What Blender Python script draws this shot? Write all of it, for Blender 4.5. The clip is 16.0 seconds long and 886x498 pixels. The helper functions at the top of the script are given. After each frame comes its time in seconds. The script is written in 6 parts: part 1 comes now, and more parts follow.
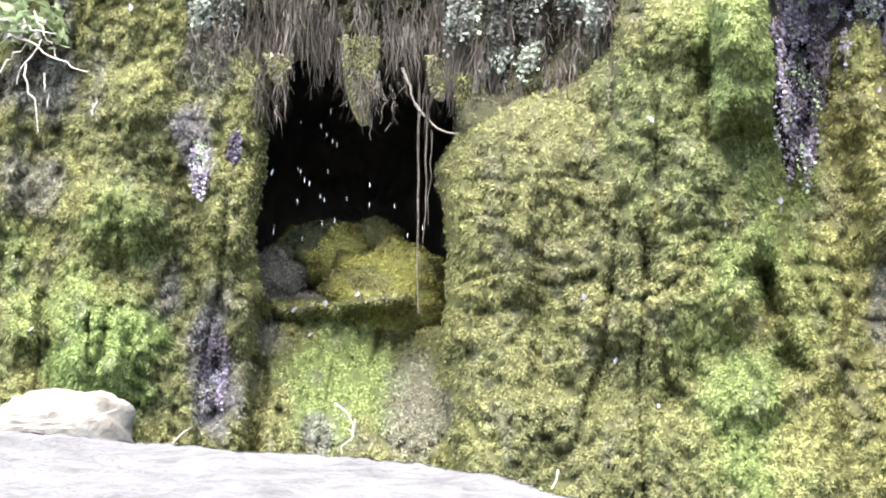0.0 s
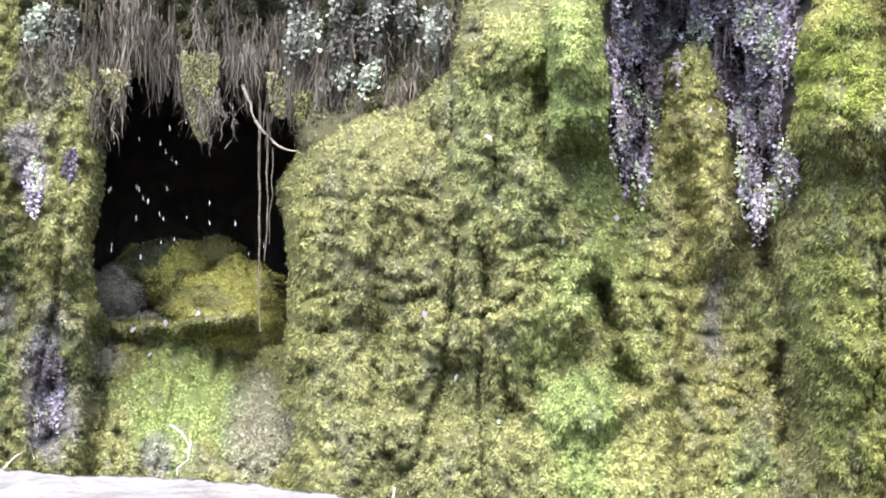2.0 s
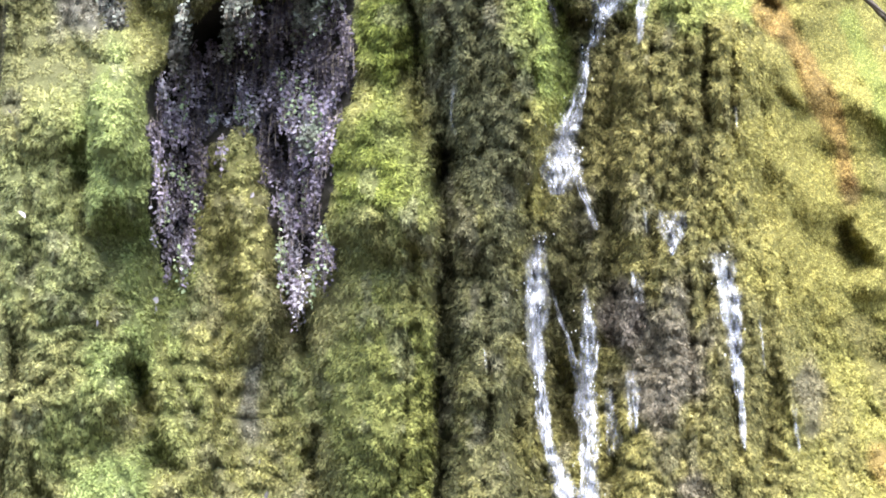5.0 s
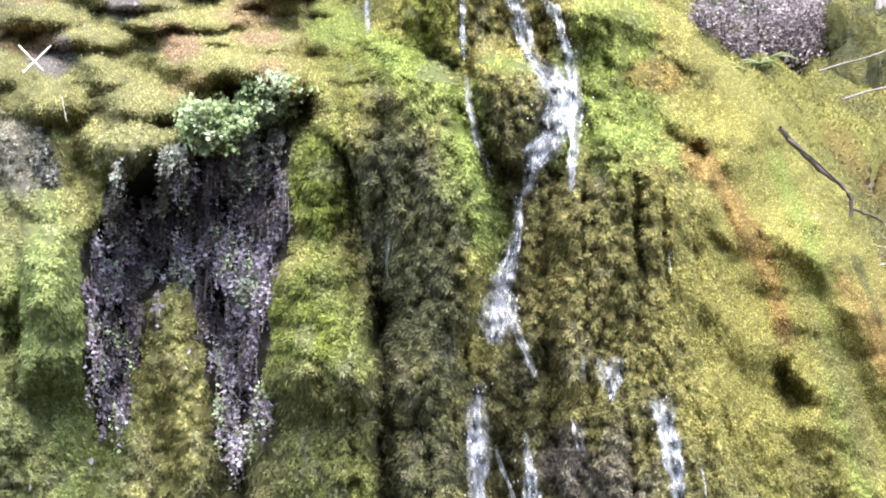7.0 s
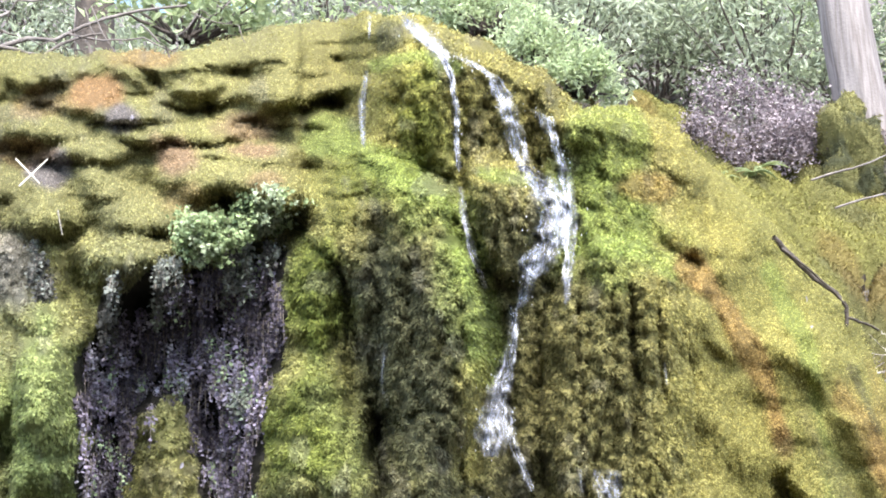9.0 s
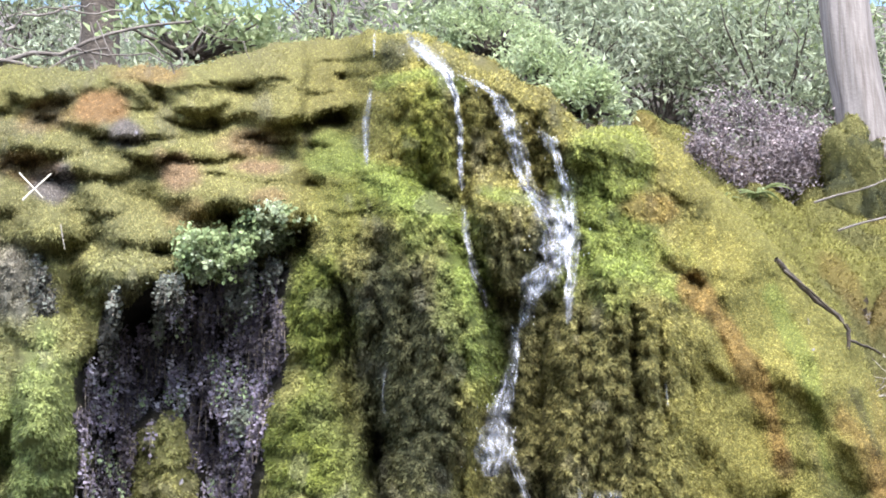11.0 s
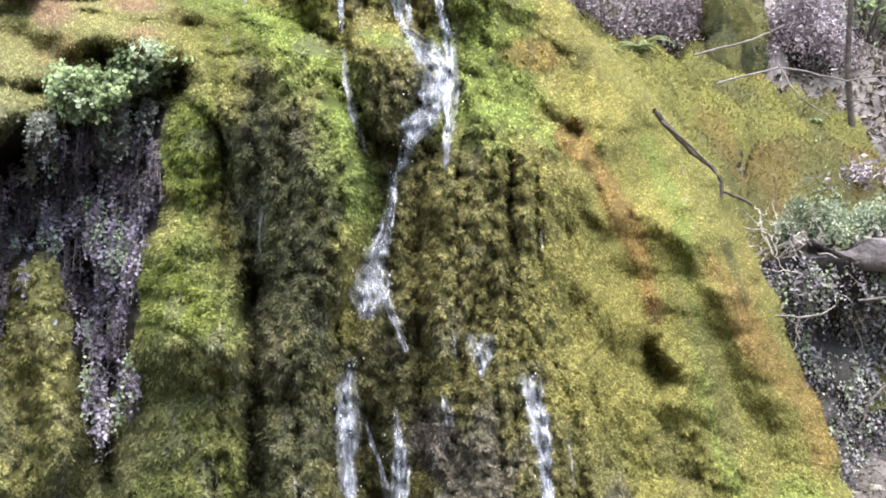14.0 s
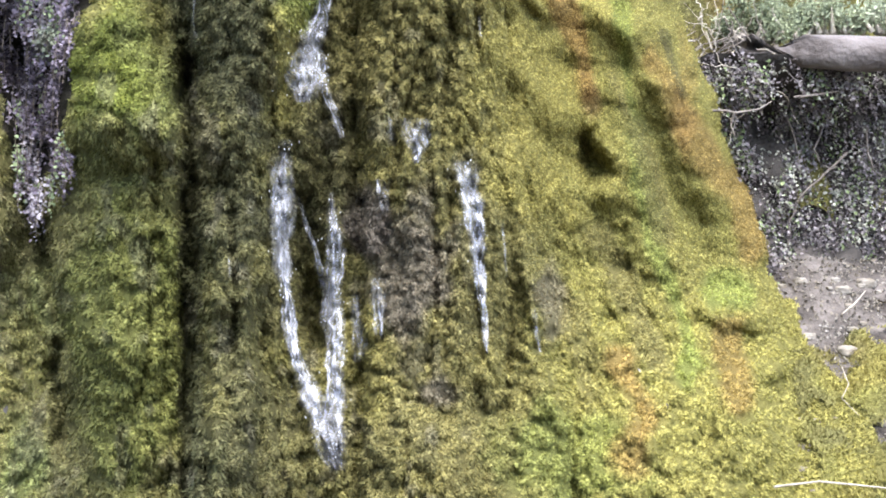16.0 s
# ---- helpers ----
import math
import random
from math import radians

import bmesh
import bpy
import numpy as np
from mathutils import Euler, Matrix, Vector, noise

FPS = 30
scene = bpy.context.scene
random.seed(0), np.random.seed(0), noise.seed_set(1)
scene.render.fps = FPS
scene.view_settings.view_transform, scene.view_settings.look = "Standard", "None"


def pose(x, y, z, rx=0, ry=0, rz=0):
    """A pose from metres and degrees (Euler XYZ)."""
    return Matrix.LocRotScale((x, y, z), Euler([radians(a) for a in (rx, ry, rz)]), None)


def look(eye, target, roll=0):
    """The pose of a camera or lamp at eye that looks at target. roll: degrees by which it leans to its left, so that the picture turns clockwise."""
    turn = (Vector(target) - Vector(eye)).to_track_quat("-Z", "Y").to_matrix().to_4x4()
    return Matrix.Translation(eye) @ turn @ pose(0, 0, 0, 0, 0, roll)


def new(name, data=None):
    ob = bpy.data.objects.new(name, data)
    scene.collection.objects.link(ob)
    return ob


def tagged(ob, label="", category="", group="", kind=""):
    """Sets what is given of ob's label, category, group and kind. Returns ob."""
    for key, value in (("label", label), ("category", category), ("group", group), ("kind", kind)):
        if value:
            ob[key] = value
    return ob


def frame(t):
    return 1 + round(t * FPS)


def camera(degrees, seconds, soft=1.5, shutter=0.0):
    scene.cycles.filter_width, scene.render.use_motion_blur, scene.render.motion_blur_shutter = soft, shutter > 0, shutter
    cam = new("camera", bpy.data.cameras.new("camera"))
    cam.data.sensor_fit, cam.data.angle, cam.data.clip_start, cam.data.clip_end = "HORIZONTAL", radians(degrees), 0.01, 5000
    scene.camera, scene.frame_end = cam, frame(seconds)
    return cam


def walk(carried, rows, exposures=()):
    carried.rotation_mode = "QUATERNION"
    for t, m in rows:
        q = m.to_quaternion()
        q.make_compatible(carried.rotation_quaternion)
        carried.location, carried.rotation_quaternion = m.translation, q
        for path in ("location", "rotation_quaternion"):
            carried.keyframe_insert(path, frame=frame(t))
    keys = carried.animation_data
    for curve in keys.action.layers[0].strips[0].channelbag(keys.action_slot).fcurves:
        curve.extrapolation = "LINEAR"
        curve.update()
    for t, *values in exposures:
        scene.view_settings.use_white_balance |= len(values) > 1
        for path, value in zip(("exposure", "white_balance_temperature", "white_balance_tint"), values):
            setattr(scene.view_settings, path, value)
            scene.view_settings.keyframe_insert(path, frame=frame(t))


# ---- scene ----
cam = camera(34.0, 16.0, soft=1.8)
H = 1.6  # eye height
walk(cam, [
    (0, pose(-0.0827, 0.2884, 1.5999, 89.97, 0, 16.00) @ pose(0, 0, 0, 0, 0, 0.57)),
    (0.5, pose(-0.0805, 0.2890, 1.6006, 90.14, 0, 15.56) @ pose(0, 0, 0, 0, 0, 0.66)),
    (1, pose(-0.0725, 0.2911, 1.6018, 90.42, 0, 13.98) @ pose(0, 0, 0, 0, 0, 0.33)),
    (1.5, pose(-0.0654, 0.2928, 1.6025, 90.57, 0, 12.59) @ pose(0, 0, 0, 0, 0, 0.41)),
    (2, pose(-0.0528, 0.2953, 1.6029, 90.68, 0, 10.13) @ pose(0, 0, 0, 0, 0, 0.26)),
    (2.5, pose(-0.0391, 0.2974, 1.6035, 90.79, 0, 7.49) @ pose(0, 0, 0, 0, 0, -0.16)),
    (3, pose(-0.0265, 0.2988, 1.6042, 90.96, 0, 5.06) @ pose(0, 0, 0, 0, 0, 0.47)),
    (3.5, pose(-0.0089, 0.2999, 1.6055, 91.27, 0, 1.69) @ pose(0, 0, 0, 0, 0, 0.16)),
    (4, pose(0.0113, 0.2998, 1.6073, 91.67, 0, -2.16) @ pose(0, 0, 0, 0, 0, 0.99)),
    (4.5, pose(0.0255, 0.2989, 1.6100, 92.29, 0, -4.87) @ pose(0, 0, 0, 0, 0, 1.34)),
    (4.7, pose(0.0307, 0.2984, 1.6131, 93.01, 0, -5.87) @ pose(0, 0, 0, 0, 0, 1.45)),
    (6.8, pose(0.0463, 0.2964, 1.6383, 98.81, 0, -8.87) @ pose(0, 0, 0, 0, 0, -0.60)),
    (7, pose(0.0469, 0.2963, 1.6418, 99.63, 0, -8.99) @ pose(0, 0, 0, 0, 0, -0.62)),
    (7.5, pose(0.0473, 0.2962, 1.6485, 101.18, 0, -9.08) @ pose(0, 0, 0, 0, 0, -0.50)),
    (8, pose(0.0472, 0.2963, 1.6496, 101.43, 0, -9.05) @ pose(0, 0, 0, 0, 0, -0.24)),
    (8.5, pose(0.0479, 0.2962, 1.6549, 102.69, 0, -9.19) @ pose(0, 0, 0, 0, 0, -0.74)),
    (9, pose(0.0481, 0.2961, 1.6596, 103.80, 0, -9.23) @ pose(0, 0, 0, 0, 0, -0.89)),
    (9.2, pose(0.0482, 0.2961, 1.6617, 104.28, 0, -9.24) @ pose(0, 0, 0, 0, 0, -0.81)),
    (11.3, pose(0.0478, 0.2962, 1.6626, 104.50, 0, -9.17) @ pose(0, 0, 0, 0, 0, -0.22)),
    (11.5, pose(0.0484, 0.2961, 1.6614, 104.22, 0, -9.28) @ pose(0, 0, 0, 0, 0, -0.26)),
    (12, pose(0.0522, 0.2954, 1.6572, 103.22, 0, -10.02) @ pose(0, 0, 0, 0, 0, -0.53)),
    (12.5, pose(0.0580, 0.2943, 1.6527, 102.18, 0, -11.15) @ pose(0, 0, 0, 0, 0, -0.49)),
    (13, pose(0.0635, 0.2932, 1.6486, 101.22, 0, -12.22) @ pose(0, 0, 0, 0, 0, -0.43)),
    (13.5, pose(0.0695, 0.2918, 1.6440, 100.13, 0, -13.39) @ pose(0, 0, 0, 0, 0, -0.62)),
    (14, pose(0.0711, 0.2915, 1.6377, 98.66, 0, -13.70) @ pose(0, 0, 0, 0, 0, -0.35)),
    (14.5, pose(0.0727, 0.2911, 1.6307, 97.04, 0, -14.02) @ pose(0, 0, 0, 0, 0, -0.30)),
    (15, pose(0.0747, 0.2905, 1.6230, 95.27, 0, -14.43) @ pose(0, 0, 0, 0, 0, 0.07)),
    (15.5, pose(0.0774, 0.2898, 1.6146, 93.35, 0, -14.95) @ pose(0, 0, 0, 0, 0, 0.25)),
    (16, pose(0.0830, 0.2883, 1.6030, 90.69, 0, -16.07) @ pose(0, 0, 0, 0, 0, 0.43)),
], exposures=((0, 2.47), (2.5, 2.52), (3.5, 2.58), (4.5, 2.45), (7, 2.22), (9, 2.07), (11.5, 1.7), (12.5, 1.6), (13.5, 1.7), (14.5, 1.9), (16, 1.83)))

# ---- light: bright overcast woodland clearing, sky mostly behind and above the viewer
world = bpy.data.worlds.new("sky")
scene.world = world
world.use_nodes = True
wn, wl = world.node_tree.nodes, world.node_tree.links
sky = wn.new("ShaderNodeTexSky")
sky.sky_type, sky.sun_disc = "NISHITA", False
sky.sun_elevation, sky.sun_rotation = radians(62), radians(181)
sky.air_density, sky.dust_density = 1.0, 1.5
wl.new(sky.outputs[0], wn["Background"].inputs[0])
wn["Background"].inputs[1].default_value = 0.15
sun = new("sun", bpy.data.lights.new("sun", "SUN"))
sun.data.energy, sun.data.angle, sun.data.color = 3.6, radians(62), (1.0, 0.97, 0.93)
sun.matrix_world = look((0.1, -0.6, 11.5), (0, 4.7, 1.5))


# ---- materials
def material(name, rough=0.8, bump=0.0, bump_scale=60.0, spec=0.3, metal=0.0):
    """A principled material; returns it with its tree, shader and an object-space mapping."""
    m = bpy.data.materials.new(name)
    m.use_nodes = True
    n, l = m.node_tree.nodes, m.node_tree.links
    p = n["Principled BSDF"]
    p.inputs["Roughness"].default_value = rough
    p.inputs["Metallic"].default_value = metal
    p.inputs["Specular IOR Level"].default_value = spec
    geo = n.new("ShaderNodeNewGeometry")
    if bump:
        tex = n.new("ShaderNodeTexNoise")
        tex.inputs["Scale"].default_value, tex.inputs["Detail"].default_value = bump_scale, 6
        l.new(geo.outputs["Position"], tex.inputs["Vector"])
        b = n.new("ShaderNodeBump")
        b.inputs["Strength"].default_value, b.inputs["Distance"].default_value = bump, 0.02
        l.new(tex.outputs["Fac"], b.inputs["Height"])
        l.new(b.outputs[0], p.inputs["Normal"])
    return m, n, l, p, geo


def noise_ramp(n, l, geo, stops, scale, detail=6, stretch=None, distort=0.0):
    """Colour from a noise in world space, ramped through stops of (position, rgb)."""
    tex = n.new("ShaderNodeTexNoise")
    tex.inputs["Scale"].default_value, tex.inputs["Detail"].default_value = scale, detail
    tex.inputs["Roughness"].default_value, tex.inputs["Distortion"].default_value = 0.62, distort
    src = geo.outputs["Position"]
    if stretch:
        mp = n.new("ShaderNodeMapping")
        mp.inputs["Scale"].default_value = stretch
        l.new(src, mp.inputs["Vector"])
        src = mp.outputs[0]
    l.new(src, tex.inputs["Vector"])
    r = n.new("ShaderNodeValToRGB")
    while len(r.color_ramp.elements) < len(stops):
        r.color_ramp.elements.new(0.5)
    for e, (pos, c) in zip(r.color_ramp.elements, stops):
        e.position, e.color = pos, (*c, 1)
    l.new(tex.outputs["Fac"], r.inputs["Fac"])
    return r.outputs["Color"]


def mixed(n, l, a, b, fac, mode="MULTIPLY"):
    m = n.new("ShaderNodeMix")
    m.data_type, m.blend_type = "RGBA", mode
    for k, v in ((0, fac), (6, a), (7, b)):
        if hasattr(v, "is_linked"):
            l.new(v, m.inputs[k])
        else:
            m.inputs[k].default_value = v if k == 0 else (*v, 1)
    return m.outputs[2]


def simple(name, stops, scale, rough=0.8, bump=0.3, bump_scale=60, spec=0.3, stretch=None, translucent=0.0, island=0.0):
    """A plain noisy material; island: how far single loose pieces differ in brightness."""
    m, n, l, p, geo = material(name, rough, bump, bump_scale, spec)
    col = noise_ramp(n, l, geo, stops, scale, stretch=stretch)
    if island:
        mr = n.new("ShaderNodeMapRange")
        mr.inputs[3].default_value, mr.inputs[4].default_value = 1 - island, 1 + island
        l.new(geo.outputs["Random Per Island"], mr.inputs[0])
        comb = n.new("ShaderNodeCombineColor")
        for k in range(3):
            l.new(mr.outputs[0], comb.inputs[k])
        col = mixed(n, l, col, comb.outputs[0], 1.0)
    l.new(col, p.inputs["Base Color"])
    if translucent:
        t = n.new("ShaderNodeBsdfTranslucent")
        l.new(col, t.inputs["Color"])
        mx = n.new("ShaderNodeMixShader")
        mx.inputs[0].default_value = translucent
        l.new(p.outputs[0], mx.inputs[1])
        l.new(t.outputs[0], mx.inputs[2])
        l.new(mx.outputs[0], n["Material Output"].inputs[0])
    return m


def pigment_material(name, rough, bump, island, translucent):
    """Moss: its kind, with some painted light and shade, is stored as a pigment on the mesh, grain and single-tuft
    variation are added here.
    """
    m, n, l, p, geo = material(name, rough, bump, 170, 0.06)
    at = n.new("ShaderNodeAttribute")
    at.attribute_name = "pigment"
    grain = noise_ramp(n, l, geo, ((0.3, (0.72, 0.70, 0.64)), (0.7, (1.22, 1.22, 1.2))), 55)
    col = mixed(n, l, at.outputs["Color"], grain, 1.0)
    mr = n.new("ShaderNodeMapRange")
    mr.inputs[3].default_value, mr.inputs[4].default_value = 1 - island, 1 + island
    l.new(geo.outputs["Random Per Island"], mr.inputs[0])
    comb = n.new("ShaderNodeCombineColor")
    for k in range(3):
        l.new(mr.outputs[0], comb.inputs[k])
    if island:
        col = mixed(n, l, col, comb.outputs[0], 1.0)
    l.new(col, p.inputs["Base Color"])
    if translucent:
        t = n.new("ShaderNodeBsdfTranslucent")
        l.new(col, t.inputs["Color"])
        mx = n.new("ShaderNodeMixShader")
        mx.inputs[0].default_value = translucent
        l.new(p.outputs[0], mx.inputs[1])
        l.new(t.outputs[0], mx.inputs[2])
        l.new(mx.outputs[0], n["Material Output"].inputs[0])
    return m


MOSS_BED = pigment_material("moss_bed", 0.9, 0.8, 0.0, 0.0)
MOSS_TUFT = pigment_material("moss_tuft", 0.85, 0.0, 0.14, 0.3)
FERN = pigment_material("fern_leaflet", 0.6, 0.0, 0.2, 0.15)
CAVE_ROCK = simple("wet_dark_rock", ((0.3, (0.03, 0.028, 0.026)), (0.7, (0.11, 0.1, 0.09))), 5, 0.6, 0.9, 18)
PALE_ROCK = simple("pale_limestone", ((0.25, (0.06, 0.054, 0.05)), (0.45, (0.112, 0.105, 0.102)), (0.7, (0.148, 0.142, 0.14))), 11, 0.9, 1.0, 30)
TAN_ROCK = simple("tan_limestone", ((0.3, (0.1, 0.08, 0.055)), (0.5, (0.2, 0.18, 0.155)), (0.7, (0.27, 0.255, 0.245))), 9, 0.9, 0.6, 30)
# near-black because the shade under the overhang is put into the rock colour
SHADED_BANK_ROCK = simple("shade_dark_bank_rock", ((0.3, (0.012, 0.011, 0.011)), (0.7, (0.06, 0.053, 0.05))), 9, 0.8, 0.9, 25)
SOIL = simple("hillside_soil", ((0.3, (0.025, 0.021, 0.019)), (0.5, (0.08, 0.07, 0.066)), (0.7, (0.16, 0.143, 0.138))), 7, 0.95, 0.9, 40)
BARK = simple("pale_bark", ((0.3, (0.115, 0.0936, 0.09)), (0.48, (0.18, 0.158, 0.151)), (0.7, (0.288, 0.259, 0.252))), 42, 0.9, 0.2, 60, stretch=(1, 1, 0.05))
LOG_BARK = simple("weathered_log", ((0.3, (0.0324, 0.0259, 0.0259)), (0.5, (0.108, 0.0936, 0.0936)), (0.75, (0.209, 0.191, 0.198))), 9, 0.85, 0.8, 30, stretch=(0.12, 1, 1))
DARK_BARK = simple("dark_bark", ((0.3, (0.036, 0.0288, 0.0252)), (0.7, (0.115, 0.0936, 0.0792))), 20, 0.9, 0.7, 50)
DRY_TWIG = simple("dry_twig", ((0.3, (0.26, 0.225, 0.19)), (0.7, (0.5, 0.46, 0.41))), 15, 0.85, 0.4, 80)
WHITE_TWIG = simple("bleached_twig", ((0.3, (0.396, 0.36, 0.288)), (0.7, (0.576, 0.547, 0.475))), 20, 0.8, 0.3, 80)
GREY_TWIG = simple("grey_twig", ((0.3, (0.0864, 0.072, 0.0648)), (0.7, (0.23, 0.202, 0.187))), 15, 0.85, 0.4, 80)
ROOT = simple("hanging_root", ((0.3, (0.072, 0.0576, 0.0432)), (0.7, (0.216, 0.187, 0.158))), 30, 0.85, 0.6, 80)
TASSEL = simple("hanging_root_fibre", ((0.3, (0.024, 0.02, 0.016)), (0.55, (0.075, 0.063, 0.05)), (0.75, (0.17, 0.152, 0.138))), 9, 0.8, 0.0, 80, island=0.5)
SHRUB_LEAF = simple("shrub_leaf", ((0.3, (0.11, 0.13, 0.075)), (0.5, (0.29, 0.33, 0.22)), (0.72, (0.48, 0.52, 0.41))), 1.6, 0.45, 0.0, 60, 0.4, translucent=0.35, island=0.5)
PALE_LEAF = simple("pale_green_leaf", ((0.3, (0.17, 0.22, 0.085)), (0.7, (0.36, 0.42, 0.24))), 4, 0.5, 0.0, 60, 0.4, translucent=0.35, island=0.35)
HEATH_LEAF = simple("mauve_grey_leaf", ((0.3, (0.08, 0.062, 0.068)), (0.5, (0.25, 0.205, 0.22)), (0.7, (0.46, 0.40, 0.42))), 5, 0.5, 0.0, 60, 0.4, translucent=0.15, island=0.5)
LIME_LEAF = simple("lime_fern_leaf", ((0.3, (0.26, 0.33, 0.15)), (0.7, (0.5, 0.56, 0.36))), 4, 0.5, 0.0, 60, 0.4, translucent=0.4, island=0.35)
FALLEN_LEAF = simple("fallen_leaf", ((0.3, (0.187, 0.169, 0.202)), (0.7, (0.302, 0.281, 0.31))), 20, 0.6, 0.0, 60)


def water_material(name, density, scale):
    """Falling water: white aerated threads with clear gaps between them."""
    m, n, l, p, geo = material(name, 0.25, 0.0, 60, 0.5)
    p.inputs["Base Color"].default_value = (0.66, 0.68, 0.76, 1)
    mp = n.new("ShaderNodeMapping")
    mp.inputs["Scale"].default_value = (1, 1, 0.12)
    l.new(geo.outputs["Position"], mp.inputs["Vector"])
    tex = n.new("ShaderNodeTexNoise")
    tex.inputs["Scale"].default_value, tex.inputs["Detail"].default_value = scale, 5
    tex.inputs["Distortion"].default_value = 0.6
    l.new(mp.outputs[0], tex.inputs["Vector"])
    r = n.new("ShaderNodeValToRGB")
    r.color_ramp.elements[0].position, r.color_ramp.elements[1].position = density - 0.16, density + 0.22
    l.new(tex.outputs["Fac"], r.inputs["Fac"])
    at = n.new("ShaderNodeAttribute")
    at.attribute_name = "body"
    mul = n.new("ShaderNodeMath")
    mul.operation = "MULTIPLY"
    lace = noise_ramp(n, l, geo, ((0.36, (0.35, 0.35, 0.35)), (0.6, (1, 1, 1))), 60, 4, (1, 1, 0.45))
    lm = n.new("ShaderNodeMath")
    lm.operation = "MULTIPLY"
    l.new(r.outputs["Color"], lm.inputs[0])
    l.new(lace, lm.inputs[1])
    l.new(lm.outputs[0], mul.inputs[0])
    l.new(at.outputs["Fac"], mul.inputs[1])
    tr = n.new("ShaderNodeBsdfTransparent")
    mx = n.new("ShaderNodeMixShader")
    l.new(mul.outputs[0], mx.inputs[0])
    l.new(tr.outputs[0], mx.inputs[1])
    l.new(p.outputs[0], mx.inputs[2])
    l.new(mx.outputs[0], n["Material Output"].inputs[0])
    return m


DROP = simple("water_drop", ((0.3, (0.8, 0.82, 0.85)), (0.7, (0.9, 0.92, 0.95))), 5, 0.15, 0.0, 60, 0.6)
WATER = water_material("falling_water", 0.46, 130)
THIN_WATER = water_material("thin_water_film", 0.60, 120)


# ---- helpers
def mesh_np(name, verts, faces, mat=None, smooth=True, pigment=None, body=None):
    """A mesh from arrays: verts (n, 3), faces (m, k)."""
    me = bpy.data.meshes.new(name)
    verts, faces = np.asarray(verts, np.float32), np.asarray(faces, np.int32)
    m, k = faces.shape
    me.vertices.add(len(verts))
    me.vertices.foreach_set("co", verts.ravel())
    me.loops.add(m * k)
    me.loops.foreach_set("vertex_index", faces.ravel())
    me.polygons.add(m)
    me.polygons.foreach_set("loop_start", np.arange(0, m * k, k, dtype=np.int32))
    me.polygons.foreach_set("use_smooth", np.full(m, smooth))
    me.update(calc_edges=True)
    if pigment is not None:
        at = me.attributes.new("pigment", "FLOAT_COLOR", "POINT")
        at.data.foreach_set("color", np.column_stack([pigment, np.ones(len(pigment))]).astype(np.float32).ravel())
    if body is not None:
        at = me.attributes.new("body", "FLOAT", "POINT")
        at.data.foreach_set("value", np.asarray(body, np.float32))
    if mat:
        me.materials.append(mat)
    return me


def thing(name, label, category, group="", kind="", data=None):
    return tagged(new(name, data), label, category, group, kind)


def part(name, me, parent, label=""):
    ob = new(name, me)
    ob.parent = parent
    return tagged(ob, label)


def lattice(ix, iy, seed):
    h = (ix.astype(np.int64) * 374761393 + iy.astype(np.int64) * 668265263 + seed * 974634777) & 0x7FFFFFFF
    h = ((h ^ (h >> 13)) * 1274126177) & 0x7FFFFFFF
    return ((h ^ (h >> 16)) & 0xFFFF) / 65535.0


def vnoise(x, y, seed=0):
    x, y = np.asarray(x, float), np.asarray(y, float)
    ix, iy = np.floor(x), np.floor(y)
    fx, fy = x - ix, y - iy
    fx, fy = fx * fx * (3 - 2 * fx), fy * fy * (3 - 2 * fy)
    a, b = lattice(ix, iy, seed), lattice(ix + 1, iy, seed)
    c, d = lattice(ix, iy + 1, seed), lattice(ix + 1, iy + 1, seed)
    return (a + (b - a) * fx) * (1 - fy) + (c + (d - c) * fx) * fy


def fbm(x, y, seed=0, octaves=4):
    s, amp, tot = 0, 1.0, 0
    for k in range(octaves):
        s = s + amp * vnoise(x * 2 ** k + 17.3 * k, y * 2 ** k + 5.1 * k, seed + k)
        tot += amp
        amp *= 0.5
    return s / tot


def cells(x, y, seed=0, sag=1.0):
    """Distance to the nearest of scattered cell centres, 0 at a centre; sag steepens the under side."""
    ix, iy = np.floor(x), np.floor(y)
    best = np.full(np.shape(x), 9.0)
    for dx in (-1, 0, 1):
        for dy in (-1, 0, 1):
            cx, cy = ix + dx + lattice(ix + dx, iy + dy, seed), iy + dy + lattice(ix + dx, iy + dy, seed + 7)
            best = np.minimum(best, np.hypot(x - cx, np.where(y < cy, sag, 1.0) * (y - cy)))
    return best


def step(e0, e1, x):
    t = np.clip((x - e0) / (e1 - e0), 0, 1)
    return t * t * (3 - 2 * t)


def near_line(a, b, pts):
    """Distance of (a, b) to a broken line."""
    best = np.full(np.shape(a), 9.0)
    for (x0, y0), (x1, y1) in zip(pts, pts[1:]):
        dx, dy = x1 - x0, y1 - y0
        t = np.clip(((a - x0) * dx + (b - y0) * dy) / (dx * dx + dy * dy + 1e-12), 0, 1)
        best = np.minimum(best, np.hypot(a - x0 - t * dx, b - y0 - t * dy))
    return best


def inside(a, b, pts):
    """Even-odd test against a polygon."""
    r = np.zeros(np.shape(a), bool)
    for (x0, y0), (x1, y1) in zip(pts, pts[1:] + pts[:1]):
        if y0 != y1:
            r ^= ((y0 > b) != (y1 > b)) & (a < (x1 - x0) * (b - y0) / (y1 - y0) + x0)
    return r


def pairs(*v):
    return [(v[k], v[k + 1]) for k in range(0, len(v), 2)]


